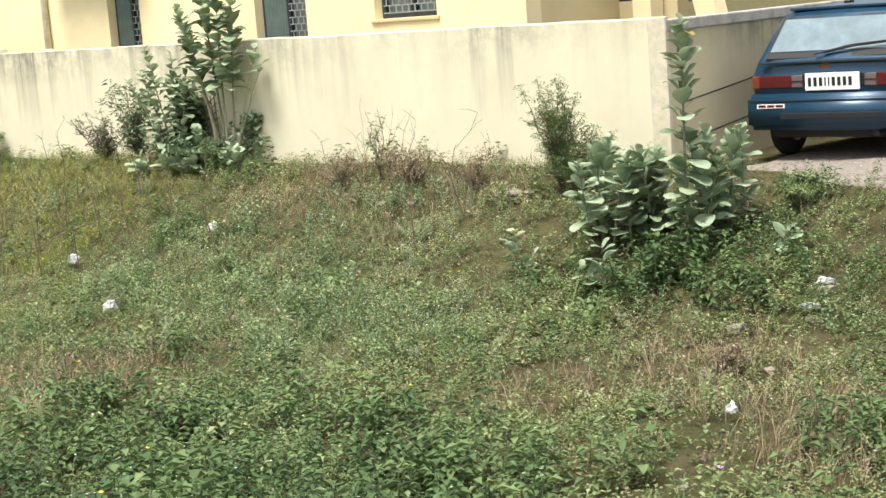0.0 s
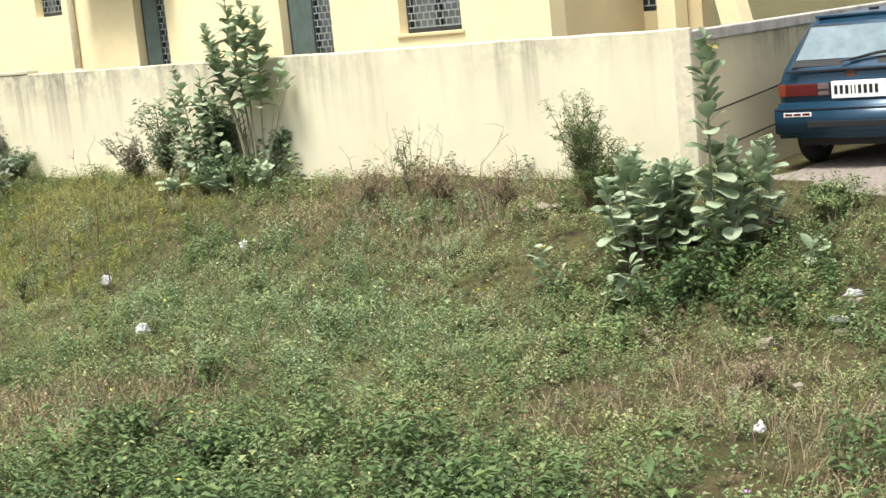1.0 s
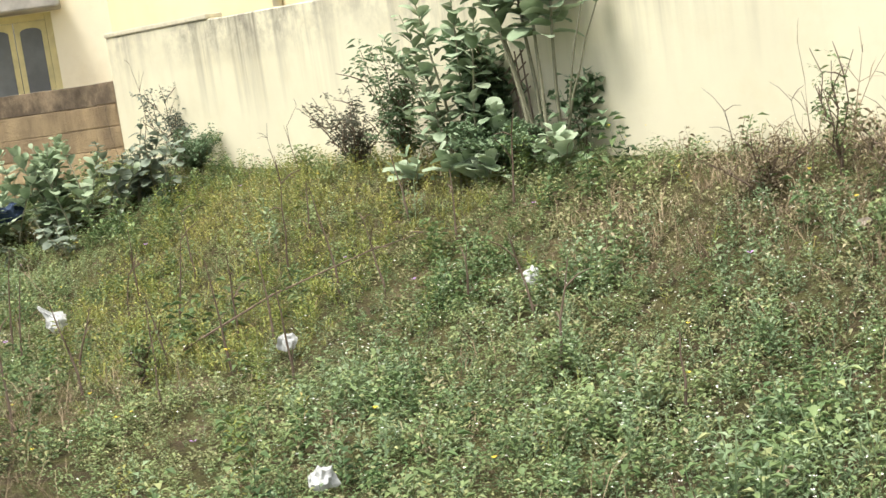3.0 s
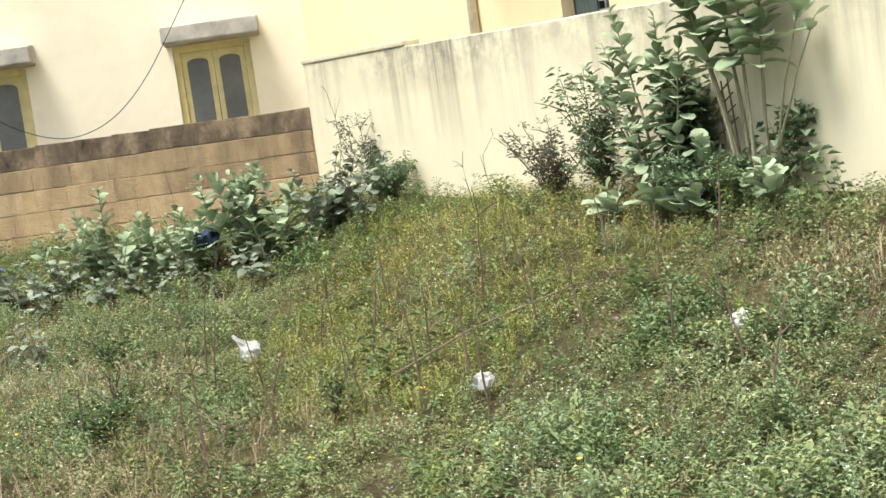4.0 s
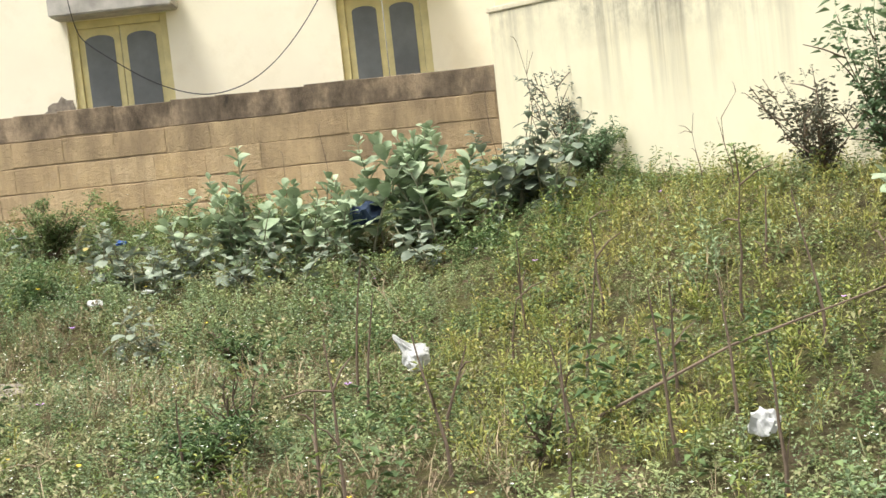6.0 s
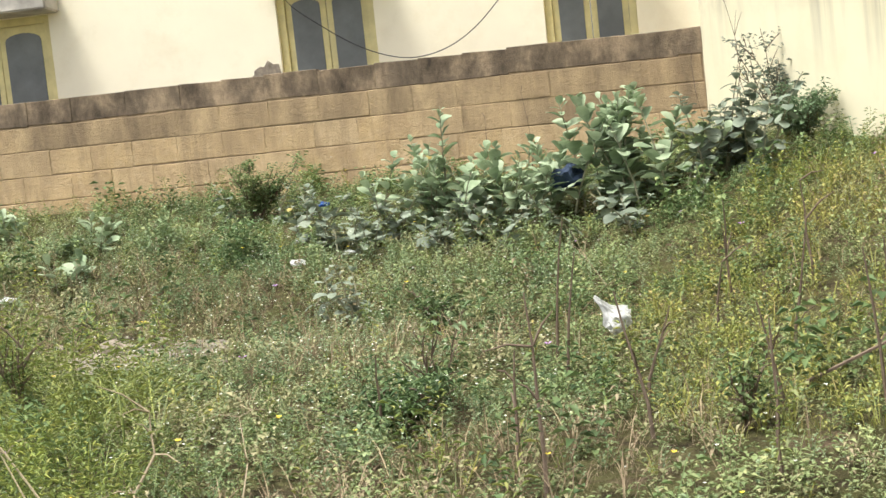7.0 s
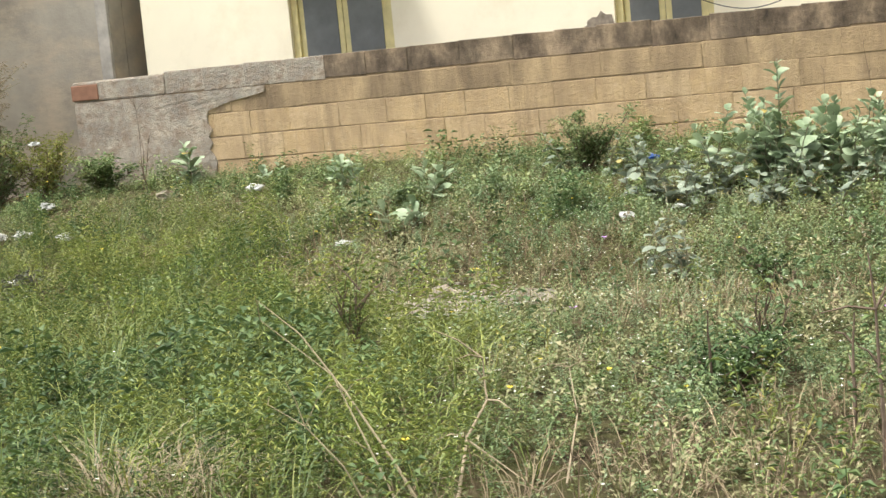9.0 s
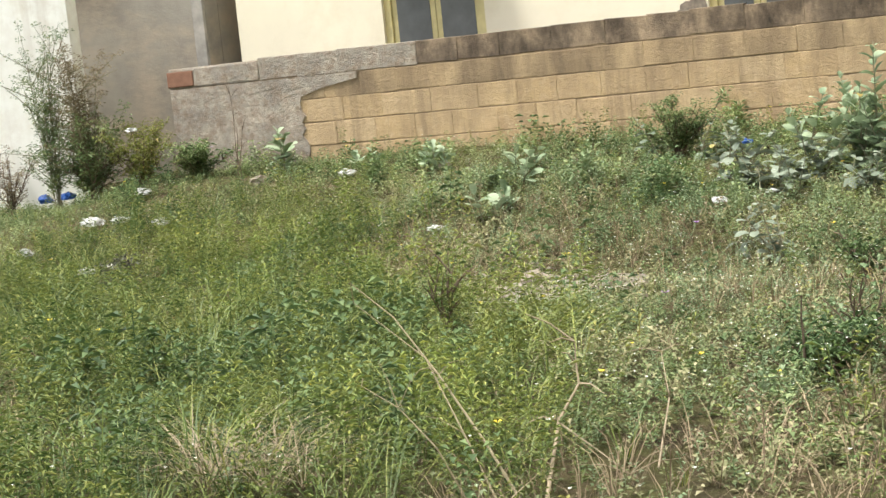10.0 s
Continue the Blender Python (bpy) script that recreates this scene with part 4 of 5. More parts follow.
    p = seeds(42000, lambda x, y: min(1.0, 0.9 * olive_zone(x, y) * smooth_step(3.4 * patchy(x, y, 1.7, 81) - 0.8)), *WHOLE, lambda x, y: 0.8 + 0.9 * patchy(x, y, 2.0, 82))
    tagged(joined("olive_weeds", p, tiny, M_OLIVE), "pale olive half-dry low weeds", "weeds", kind="stuff")

    stars = [bloom(r, 0.0052, h) for h in (0.12, 0.16, 0.20, 0.24)]
    p = seeds(26000, lambda x, y: min(1.0, 0.75 * pale_zone(x, y) + 0.22 * patchy(x, y, 1.2, 70)), *WHOLE)
    tagged(joined("white_blossoms", p, stars, M_BLOOM_W), "tiny white blossoms on the weeds", "flowers", kind="stuff")
    suns = [bloom(r, 0.011, h) for h in (0.20, 0.28)]
    p = seeds(420, lambda x, y: 0.7, *WHOLE)
    tagged(joined("yellow_blossoms", p, suns, M_BLOOM_Y), "small yellow blossoms", "flowers", kind="stuff")
    lil = [bloom(r, 0.014, h) for h in (0.2, 0.26)]
    p = seeds(160, lambda x, y: 0.3 + 0.7 * dark_zone(x, y), *WHOLE)
    tagged(joined("lilac_blossoms", p, lil, M_BLOOM_P), "small lilac blossoms", "flowers", kind="stuff")
    fallen = [sprig(r, 0.03, 2, 0.045, 0.028, 0.1, 0.2, 0.1)]
    p = seeds(260, lambda x, y: 0.25 + 0.6 * near(x, y, 3.3, 1.4, 2.2), *WHOLE)
    tagged(joined("fallen_leaves", p, fallen, M_YELLOWED), "fallen yellow and tan leaves", "leaves", kind="stuff")


ground_cover()


def oval_leaf(seed, bend=0.25):
    """A thick oval milkweed leaf, 1 long along x, folded at its midrib and curling."""
    r = random.Random(seed)
    bm = bmesh.new()
    n = 7
    left, mid, right = [], [], []
    for k in range(n + 1):
        s = (0, 0.10, 0.28, 0.48, 0.68, 0.84, 0.95, 1.0)[k]
        w = (0.025, 0.12, 0.215, 0.275, 0.295, 0.25, 0.14, 0.0)[k]
        z = 0.10 * math.sin(s * 2.2) - bend * 0.7 * s * s
        wave = 0.02 * math.sin(s * 9 + seed)
        mid.append(bm.verts.new((s, 0, z)))
        left.append(bm.verts.new((s, w, z + w * 0.18 + wave)) if w else mid[-1])
        right.append(bm.verts.new((s, -w, z + w * 0.18 - wave)) if w else mid[-1])
    for k in range(n):
        for a in (left, right):
            q = [mid[k], mid[k + 1], a[k + 1], a[k]]
            q = [v for i, v in enumerate(q) if v not in q[:i]]
            if a is right:
                q.reverse()
            bm.faces.new(q[::-1])
    for f in bm.faces:
        f.smooth = True
    me = bpy.data.meshes.new("leaf")
    bm.to_mesh(me)
    bm.free()
    return me


LEAVES = [oval_leaf(k, b) for k, b in enumerate((0.0, 0.1, 0.2, 0.36))]
for me in LEAVES:
    me.materials.append(M_CALO)
GREY_LEAVES = [oval_leaf(k + 20, b) for k, b in enumerate((0.1, 0.25, 0.4, 0.6))]
for me in GREY_LEAVES:
    me.materials.append(M_CALO_GREY)
OLD_LEAF = oval_leaf(9, 0.6)
OLD_LEAF.materials.append(M_YELLOWED)


def milkweed(x, y, stems, label, seed, leaf=0.13, bare=0.0, gap=0.055, group="", rise=-12, meshes=None):
    """A milkweed: upright stems, each (dx, dy, height, lean x, lean y), with opposite pairs of thick oval leaves."""
    r = random.Random(seed)
    z = ground_z(x, y)
    plant = thing("milkweed", pose(x, y, z), label, "plant", group)
    for dx, dy, h, lx, ly in stems:
        n = 7
        pts = [Vector((dx + lx * (k / n) ** 1.4 + r.uniform(-.006, .006), dy + ly * (k / n) ** 1.4, h * k / n - 0.03)) for k in range(n + 1)]
        rad = 0.006 + 0.005 * h
        part("stem", tube(bmesh.new(), pts, [rad * (1 - 0.72 * k / n) for k in range(n + 1)], 7), M_BARK, plant, smooth=True)
        turn = r.uniform(0, 3.14)
        s = bare + gap * 0.5
        while s < h:
            u = min(0.999, s / h) * n
            k = int(u)
            p = pts[k].lerp(pts[k + 1], u - k)
            size = 1.05 * leaf * (0.55 + 0.75 * math.sin(math.pi * min(1.0, 0.18 + 0.72 * s / h))) * r.uniform(0.8, 1.15)
            if s > h - 0.1:
                size *= 0.75
            for side in (0, math.pi):
                if r.random() < 0.16:
                    continue
                old = r.random() < 0.01 and size < 0.12
                e = rise - 34 * (s / h) ** 1.8 + r.uniform(-32, 32) + (35 if old else 0)
                m = Matrix.Translation(p) @ Matrix.Rotation(turn + side + r.uniform(-.6, .6), 4, 'Z') @ Matrix.Rotation(radians(e), 4, 'Y') @ Matrix.Rotation(r.uniform(-.35, .35), 4, 'X') @ Matrix.Diagonal((size, size * r.uniform(1.0, 1.35), size, 1))
                ob = new("leaf", OLD_LEAF if old else (meshes or LEAVES)[r.randrange(4)])
                ob.parent = plant
                ob.matrix_local = m
            turn += math.pi / 2 + r.uniform(-.2, .2)
            s += gap * r.uniform(0.8, 1.25) * (1.0 if s < h * 0.75 else 0.6)
    return plant


def bush_stems(seed, n, spread, h0, h1, lean=0.25):
    r = random.Random(seed)
    return [(r.uniform(-spread, spread), r.uniform(-spread, spread) * 0.7, r.uniform(h0, h1), r.uniform(-lean, lean), r.uniform(-lean, lean) * 0.6) for _ in range(n)]


# beside the drive
milkweed(3.85, 2.55, [(0, 0, 1.74, 0.03, 0.0), (0.10, 0.03, 0.72, 0.16, 0.05)], "tall single-stemmed grey-green milkweed beside the drive", 1, 0.155, 0.14, 0.052, rise=-2)
milkweed(3.38, 3.0, bush_stems(2, 13, 0.28, 0.5, 0.92, 0.16), "bushy pale grey-green milkweed clump", 2, 0.135, 0.12, 0.048, rise=-10)
milkweed(4.12, 2.85, bush_stems(3, 5, 0.16, 0.5, 0.88, 0.2), "bushy pale grey-green milkweed clump", 3, 0.135, 0.12, 0.05, rise=-10)
milkweed(2.55, 2.84, [(0, 0, 0.40, -0.02, 0), (0.03, 0, 0.2, 0.1, 0)], "small milkweed seedling with some yellowed leaves", 4, 0.11, 0.05, 0.06)
milkweed(3.22, 2.28, [(0, 0, 0.36, 0.02, 0), (0.03, 0, 0.22, 0.12, 0), (-0.04, 0, 0.2, -0.1, 0)], "small pale milkweed seedling", 5, 0.13, 0.04, 0.055)
milkweed(4.52, 2.25, [(0, 0, 0.24, 0.03, 0), (0.04, 0, 0.2, 0.08, 0)], "small pale milkweed seedling", 6, 0.11, 0.05, 0.05)
# against the cream wall: places given along the wall and out from it
def by_wall(along, out):
    p = WALL_A @ Vector((along, -out, 0))
    return p.x, p.y


def wall_stems(rows):
    """Stems given as (start along, start out, height, drift along, drift out)."""
    d = WALL_A.to_3x3()
    made = []
    for a, o, h, la, lo in rows:
        p, q = d @ Vector((a, -o, 0)), d @ Vector((la, -lo, 0))
        made.append((p.x, p.y, h, q.x, q.y))
    return made


milkweed(*by_wall(6.85, 0.28), wall_stems([(0.0, 0, 2.05, -0.22, 0), (0.06, 0.04, 1.95, -0.02, -0.05), (-0.06, 0.02, 1.75, -0.42, 0.1), (0.10, -0.03, 1.9, 0.14, -0.02), (-0.02, 0.08, 1.6, -0.30, 0.12)]), "tall leggy milkweed leaning on a cream wall", 7, 0.15, 0.86, 0.043, rise=2)
milkweed(*by_wall(6.95, 0.22), wall_stems([(0.0, 0, 1.12, 0.55, 0.02), (0.02, 0, 1.3, 0.42, 0)]), "arching milkweed shoot with a few broad dark leaves", 70, 0.16, 0.98, 0.11, rise=4)
milkweed(*by_wall(6.05, 0.38), wall_stems([(-0.02, 0, 1.38, -0.34, 0), (-0.08, 0.05, 1.0, -0.50, 0.05), (0.0, 0.06, 0.85, -0.36, 0.1), (0.10, 0, 1.28, 0.02, 0), (0.05, 0.1, 0.62, -0.10, 0.12), (0.18, 0.02, 1.15, 0.20, 0), (-0.05, 0.02, 1.15, -0.42, 0), (0.0, 0.12, 0.5, -0.32, 0.1)]), "grey-green milkweed with leaves down to the ground", 8, 0.115, 0.22, 0.06, rise=-4)
milkweed(*by_wall(6.60, 0.50), wall_stems([(0, 0, 0.52, 0.03, 0), (0.02, 0, 0.44, 0.06, 0.03)]), "young milkweed with a crown of pale leaves", 71, 0.13, 0.24, 0.05, rise=-10)
for k, (a, o, h) in enumerate(((5.92, 0.75, 0.26), (6.42, 0.70, 0.34), (6.68, 0.72, 0.30), (7.20, 0.50, 0.30))):
    milkweed(*by_wall(a, o), wall_stems([(0, 0, h, 0.03, 0.03), (0.05, 0, h * 0.8, 0.12, 0.04), (-0.05, 0, h * 0.75, -0.10, 0.05)]), "low broad milkweed at the foot of a wall", 72 + k, 0.15, 0.06, 0.055, rise=-8)


def lattice(along, out):
    """A small worn lattice of sticks that leans on the wall among the stems."""
    x, y = by_wall(along, out)
    ob = thing("lattice", pose(x, y, ground_z(x, y) - 0.03) @ WALL_A.to_3x3().to_4x4() @ pose(0, 0, 0, -6, -14), "small worn brown lattice of sticks among stems", "lattice")
    for k in range(3):
        part("upright", tube(bmesh.new(), [(0.055 * k, 0, 0), (0.055 * k + 0.012 * k, 0, 0.78)], [0.008, 0.006], 6), M_TWIG, ob)
    for k in range(4):
        part("crossbar", tube(bmesh.new(), [(-0.05, -0.012, 0.44 + 0.075 * k), (0.18, -0.012, 0.50 + 0.085 * k)], [0.007, 0.005], 6), M_TWIG, ob)


lattice(6.52, 0.16)
# before the block wall
milkweed(-7.34, 8.79, bush_stems(10, 17, 0.40, 0.35, 0.66, 0.25) + [(0.16, 0, 0.90, 0.02, 0)], "dense grey-green milkweed before a block wall", 10, 0.105, 0.06, 0.06)
milkweed(-6.60, 9.18, bush_stems(11, 18, 0.45, 0.34, 0.60, 0.28), "dense grey-green milkweed before a block wall", 11, 0.11, 0.05, 0.055)
milkweed(-5.92, 9.42, bush_stems(12, 20, 0.42, 0.45, 0.88, 0.28), "dense grey-green milkweed before a block wall", 12, 0.115, 0.06, 0.06)
for k, (x, y, n, sp, h, lf) in enumerate(((-5.28, 9.68, 14, 0.40, 0.74, 0.10), (-6.7, 8.48, 14, 0.45, 0.36, 0.085), (-6.5, 6.85, 6, 0.28, 0.42, 0.06), (-7.7, 8.23, 13, 0.38, 0.46, 0.085), (-5.7, 8.88, 10, 0.42, 0.36, 0.085), (-7.25, 8.08, 11, 0.42, 0.36, 0.08), (-8.95, 8.6, 6, 0.3, 0.42, 0.07))):
    milkweed(x, y, bush_stems(60 + k, n, sp, h * 0.55, h, 0.25), "loose dusty grey-green plant with drooping leaves", 60 + k, lf, 0.05, 0.05, "", 8, GREY_LEAVES)
for k, (x, y, h, sp) in enumerate(((-12.75, 7.25, 0.42, 0.10), (-10.74, 7.62, 0.30, 0.10), (-10.05, 7.95, 0.22, 0.2), (-11.9, 7.62, 0.2, 0.12), (-9.75, 7.5, 0.22, 0.25), (-9.1, 6.9, 0.24, 0.25))):
    milkweed(x, y, bush_stems(20 + k, 3, sp, h * 0.7, h, 0.1), "small pale milkweed seedling before a block wall", 20 + k, 0.12, 0.04, 0.05, "seedlings by the block wall")


def shrub(name, x, y, height, spread, stems, leaf, material, label, seed, density=60, width=0.5, curl=0.4, bark=M_TWIG):
    """A loose shrub: branching thin stems, and small leaves all along them."""
    r = random.Random(seed)
    z = ground_z(x, y)
    plant = thing(name, pose(x, y, z), label, "shrub")
    nr = np.random.default_rng(seed)
    v, loc = [], 0
    places = []
    for k in range(stems):
        a = r.uniform(0, 6.28)
        h = height * r.uniform(0.55, 1.0)
        out = spread * r.uniform(0.15, 1.0)
        pts = [Vector((math.cos(a) * out * (i / 5) ** 1.2 + r.uniform(-.02, .02), math.sin(a) * out * (i / 5) ** 1.2 + r.uniform(-.02, .02), h * i / 5 - 0.02)) for i in range(6)]
        bm = tube(bmesh.new(), pts, [0.0055 * (1 - 0.13 * i) for i in range(6)], 5)
        for j in range(4):
            u = r.uniform(1.2, 4.6)
            q = pts[int(u)]
            w = Vector((r.uniform(-1, 1), r.uniform(-1, 1), r.uniform(0.2, 1.2))).normalized() * height * r.uniform(0.12, 0.3)
            tube(bm, [q, q + w * 0.5 + Vector((0, 0, 0.01)), q + w], [0.005, 0.004, 0.002], 4)
            places += [q + w * r.uniform(0.1, 1) for _ in range(density // 10)]
        part("branch", bm, bark, plant)
        places += [pts[min(4, int(u))].lerp(pts[min(4, int(u)) + 1], u % 1) for u in [r.uniform(0.7, 5) for _ in range(density // 2)]]
    t = [sprig(nr, leaf * 1.5, 5, leaf, leaf * width, curl, 0.6, 0.2, 0.0012) for _ in range(4)]
    f = joined("foliage", [(p.x + r.uniform(-.04, .04), p.y + r.uniform(-.04, .04), p.z, r.uniform(0.6, 1.2)) for p in places], t, material, tilt=0.9)
    f.parent = plant
    tagged(f, kind="stuff")
    return plant


shrub("tall_weed", 2.80, 4.35, 1.0, 0.36, 18, 0.026, M_HERB, "feathery dull green bush against a cream wall", 31, 90, 0.3)
shrub("tall_weed", 2.95, 4.2, 0.62, 0.42, 16, 0.028, M_HERB, "feathery dull green bush against a cream wall", 30, 80, 0.3)
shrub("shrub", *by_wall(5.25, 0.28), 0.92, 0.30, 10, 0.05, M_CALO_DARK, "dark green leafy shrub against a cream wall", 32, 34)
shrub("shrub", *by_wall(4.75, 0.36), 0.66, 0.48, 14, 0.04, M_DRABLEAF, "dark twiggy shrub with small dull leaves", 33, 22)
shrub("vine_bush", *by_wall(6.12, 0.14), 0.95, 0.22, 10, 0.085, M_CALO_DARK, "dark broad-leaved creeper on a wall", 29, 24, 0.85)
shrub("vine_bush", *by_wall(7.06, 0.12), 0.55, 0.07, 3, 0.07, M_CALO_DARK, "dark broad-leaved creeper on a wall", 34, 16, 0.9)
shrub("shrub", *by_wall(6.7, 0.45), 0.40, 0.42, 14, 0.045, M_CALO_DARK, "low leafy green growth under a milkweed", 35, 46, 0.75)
shrub("round_bush", -5.20, 10.35, 0.42, 0.34, 14, 0.034, M_CALO_DARK, "small round dark green bush by a wall", 36, 50)
shrub("shrub", -9.05, 8.72, 0.50, 0.42, 11, 0.032, M_HERB, "loose green shrub before a block wall", 40, 60)
shrub("tall_weed", -14.85, 5.98, 2.05, 0.26, 12, 0.036, M_HERB, "tall seeding weed beside a white wall", 41, 90, 0.3, 0.4, M_BARK)
shrub("tall_weed", -14.55, 6.2, 1.6, 0.30, 12, 0.034, M_BROWNHERB, "tall weed gone to brown seed beside a white wall", 44, 130, 0.35, 0.4, M_BARK)
shrub("shrub", -14.4, 6.15, 0.95, 0.5, 18, 0.045, M_HERB, "leafy green growth beside a white wall", 55, 44, 0.35)
shrub("shrub", -13.95, 6.5, 0.62, 0.42, 13, 0.040, M_YGRASS, "yellowish leafy weed beside a concrete wall", 42, 40, 0.35)
shrub("shrub", -13.5, 6.85, 0.34, 0.42, 12, 0.045, M_HERB, "low leafy green growth at the end of a wall", 43, 36)
shrub("dry_bush", -15.5, 5.75, 0.7, 0.35, 12, 0.03, M_BROWNHERB, "grey-brown dry weed at the foot of a white wall", 56, 20)
shrub("tall_weed", -5.95, 4.2, 0.60, 0.2, 5, 0.040, M_FEATHER, "thin tall bright green weed", 45, 14, 0.4)
shrub("shrub", -4.2, 4.67, 0.24, 0.38, 12, 0.038, M_DARKHERB, "dark green clump of low weeds", 46, 20)
shrub("tall_weed", -4.3, 5.05, 0.42, 0.2, 6, 0.045, M_PALE, "thin tall dusty grey-green weed", 58, 8, 0.5)
shrub("tall_weed", -2.72, 4.85, 0.34, 0.2, 6, 0.04, M_HERB, "loose green weed among dead stalks", 59, 10, 0.6)
shrub("shrub", -5.5, 6.6, 0.28, 0.35, 9, 0.04, M_DARKHERB, "loose dark green clump among low weeds", 62, 14, 0.5)
shrub("shrub", 1.2, -1.0, 0.26, 0.42, 12, 0.05, M_DARKHERB, "dark broad-leaved clump among low weeds", 63, 14, 0.6)
shrub("shrub", 2.6, -1.9, 0.24, 0.42, 12, 0.05, M_DARKHERB, "dark broad-leaved clump among low weeds", 64, 14, 0.6)
shrub("shrub", 0.3, -0.3, 0.22, 0.36, 10, 0.045, M_DARKHERB, "dark broad-leaved clump among low weeds", 65, 14, 0.6)
shrub("shrub", 4.75, 3.0, 0.22, 0.3, 10, 0.035, M_HERB, "low green clump beside the drive", 47, 60)
shrub("shrub", -5.6, 10.9, 0.85, 0.4, 8, 0.04, M_GREY_LEAF, "twiggy half-bare shrub in a wall corner", 48, 24)
shrub("dry_bush", 1.35, 5.25, 0.45, 0.42, 13, 0.03, M_BROWNHERB, "brown withered bush against a cream wall", 50, 20)
shrub("dry_bush", 0.55, 5.75, 0.38, 0.42, 12, 0.03, M_BROWNHERB, "brown withered bush against a cream wall", 51, 18)
shrub("dry_bush", 1.95, 4.95, 0.36, 0.36, 11, 0.03, M_BROWNHERB, "brown withered bush against a cream wall", 52, 18)
shrub("tall_weed", 0.95, 5.75, 0.72, 0.2, 5, 0.035, M_HERB, "thin half-dry weed against a cream wall", 53, 14, 0.4)
shrub("dry_bush", 4.05, 0.15, 0.2, 0.25, 9, 0.025, M_BROWNHERB, "small brown withered clump on bare earth", 54, 18)
shrub("red_weed", -10.2, 4.45, 0.34, 0.16, 4, 0.045, M_DRABLEAF, "thin reddish weed among green ones", 49, 24)


def twig(name, pts, radius, material, label, group="", sides=5, forks=0, seed=0):
    r = random.Random(seed)
    p0 = Vector(pts[0])
    loc = [Vector(p) - p0 for p in pts]
    bm = tube(bmesh.new(), loc, [radius * (1 - 0.7 * k / (len(pts) - 1)) for k in range(len(pts))], sides)
    for k in range(forks):
        i = r.randrange(1, len(loc))
        w = Vector((r.uniform(-1, 1), r.uniform(-1, 1), r.uniform(-0.1, 1.0))).normalized() * r.uniform(0.06, 0.2)
        tube(bm, [loc[i], loc[i] + w * 0.5 + Vector((0, 0, .015)), loc[i] + w], [radius * 0.5, radius * 0.4, radius * 0.2], 4)
    ob = part(name, bm, material)
    ob.location = p0
    return tagged(ob, label, "twig", group)


def dead_stalks():
    r = random.Random(77)
    spots = [(-2.2, 4.9), (-2.5, 5.6), (-2.75, 5.2), (-3.1, 6.0), (-2.05, 6.1), (-1.35, 6.3), (-1.6, 5.7), (-3.4, 5.3), (-3.0, 4.7), (-2.6, 6.6), (-3.7, 6.4), (-4.0, 5.6), (-3.5, 7.0), (-1.0, 5.4), (-2.3, 4.3), (-2.9, 3.9),
             (1.6, 3.7), (1.9, 4.4), (-0.2, 4.2), (0.5, 3.5), (-4.2, 4.6), (-1.9, 7.0), (-3.9, 6.9), (-2.7, 7.2), (-0.5, 4.9), (-3.3, 4.3), (-1.7, 4.6), (-4.4, 6.1), (-1.1, 6.7), (-2.15, 5.35)]
    for k, (x, y) in enumerate(spots):
        z = ground_z(x, y) - 0.02
        h = r.uniform(0.35, 0.72)
        lx, ly = r.uniform(-.12, .12), r.uniform(-.06, .06)
        pts = [(x + lx * (i / 4) ** 1.5 + r.uniform(-.008, .008), y + ly * i / 4, z + h * i / 4) for i in range(5)]
        twig("dead_stalk", pts, 0.009, M_TWIG, "thin upright dark dead weed stalk", "dead stalks", 5, r.randrange(0, 4), 100 + k)


dead_stalks()


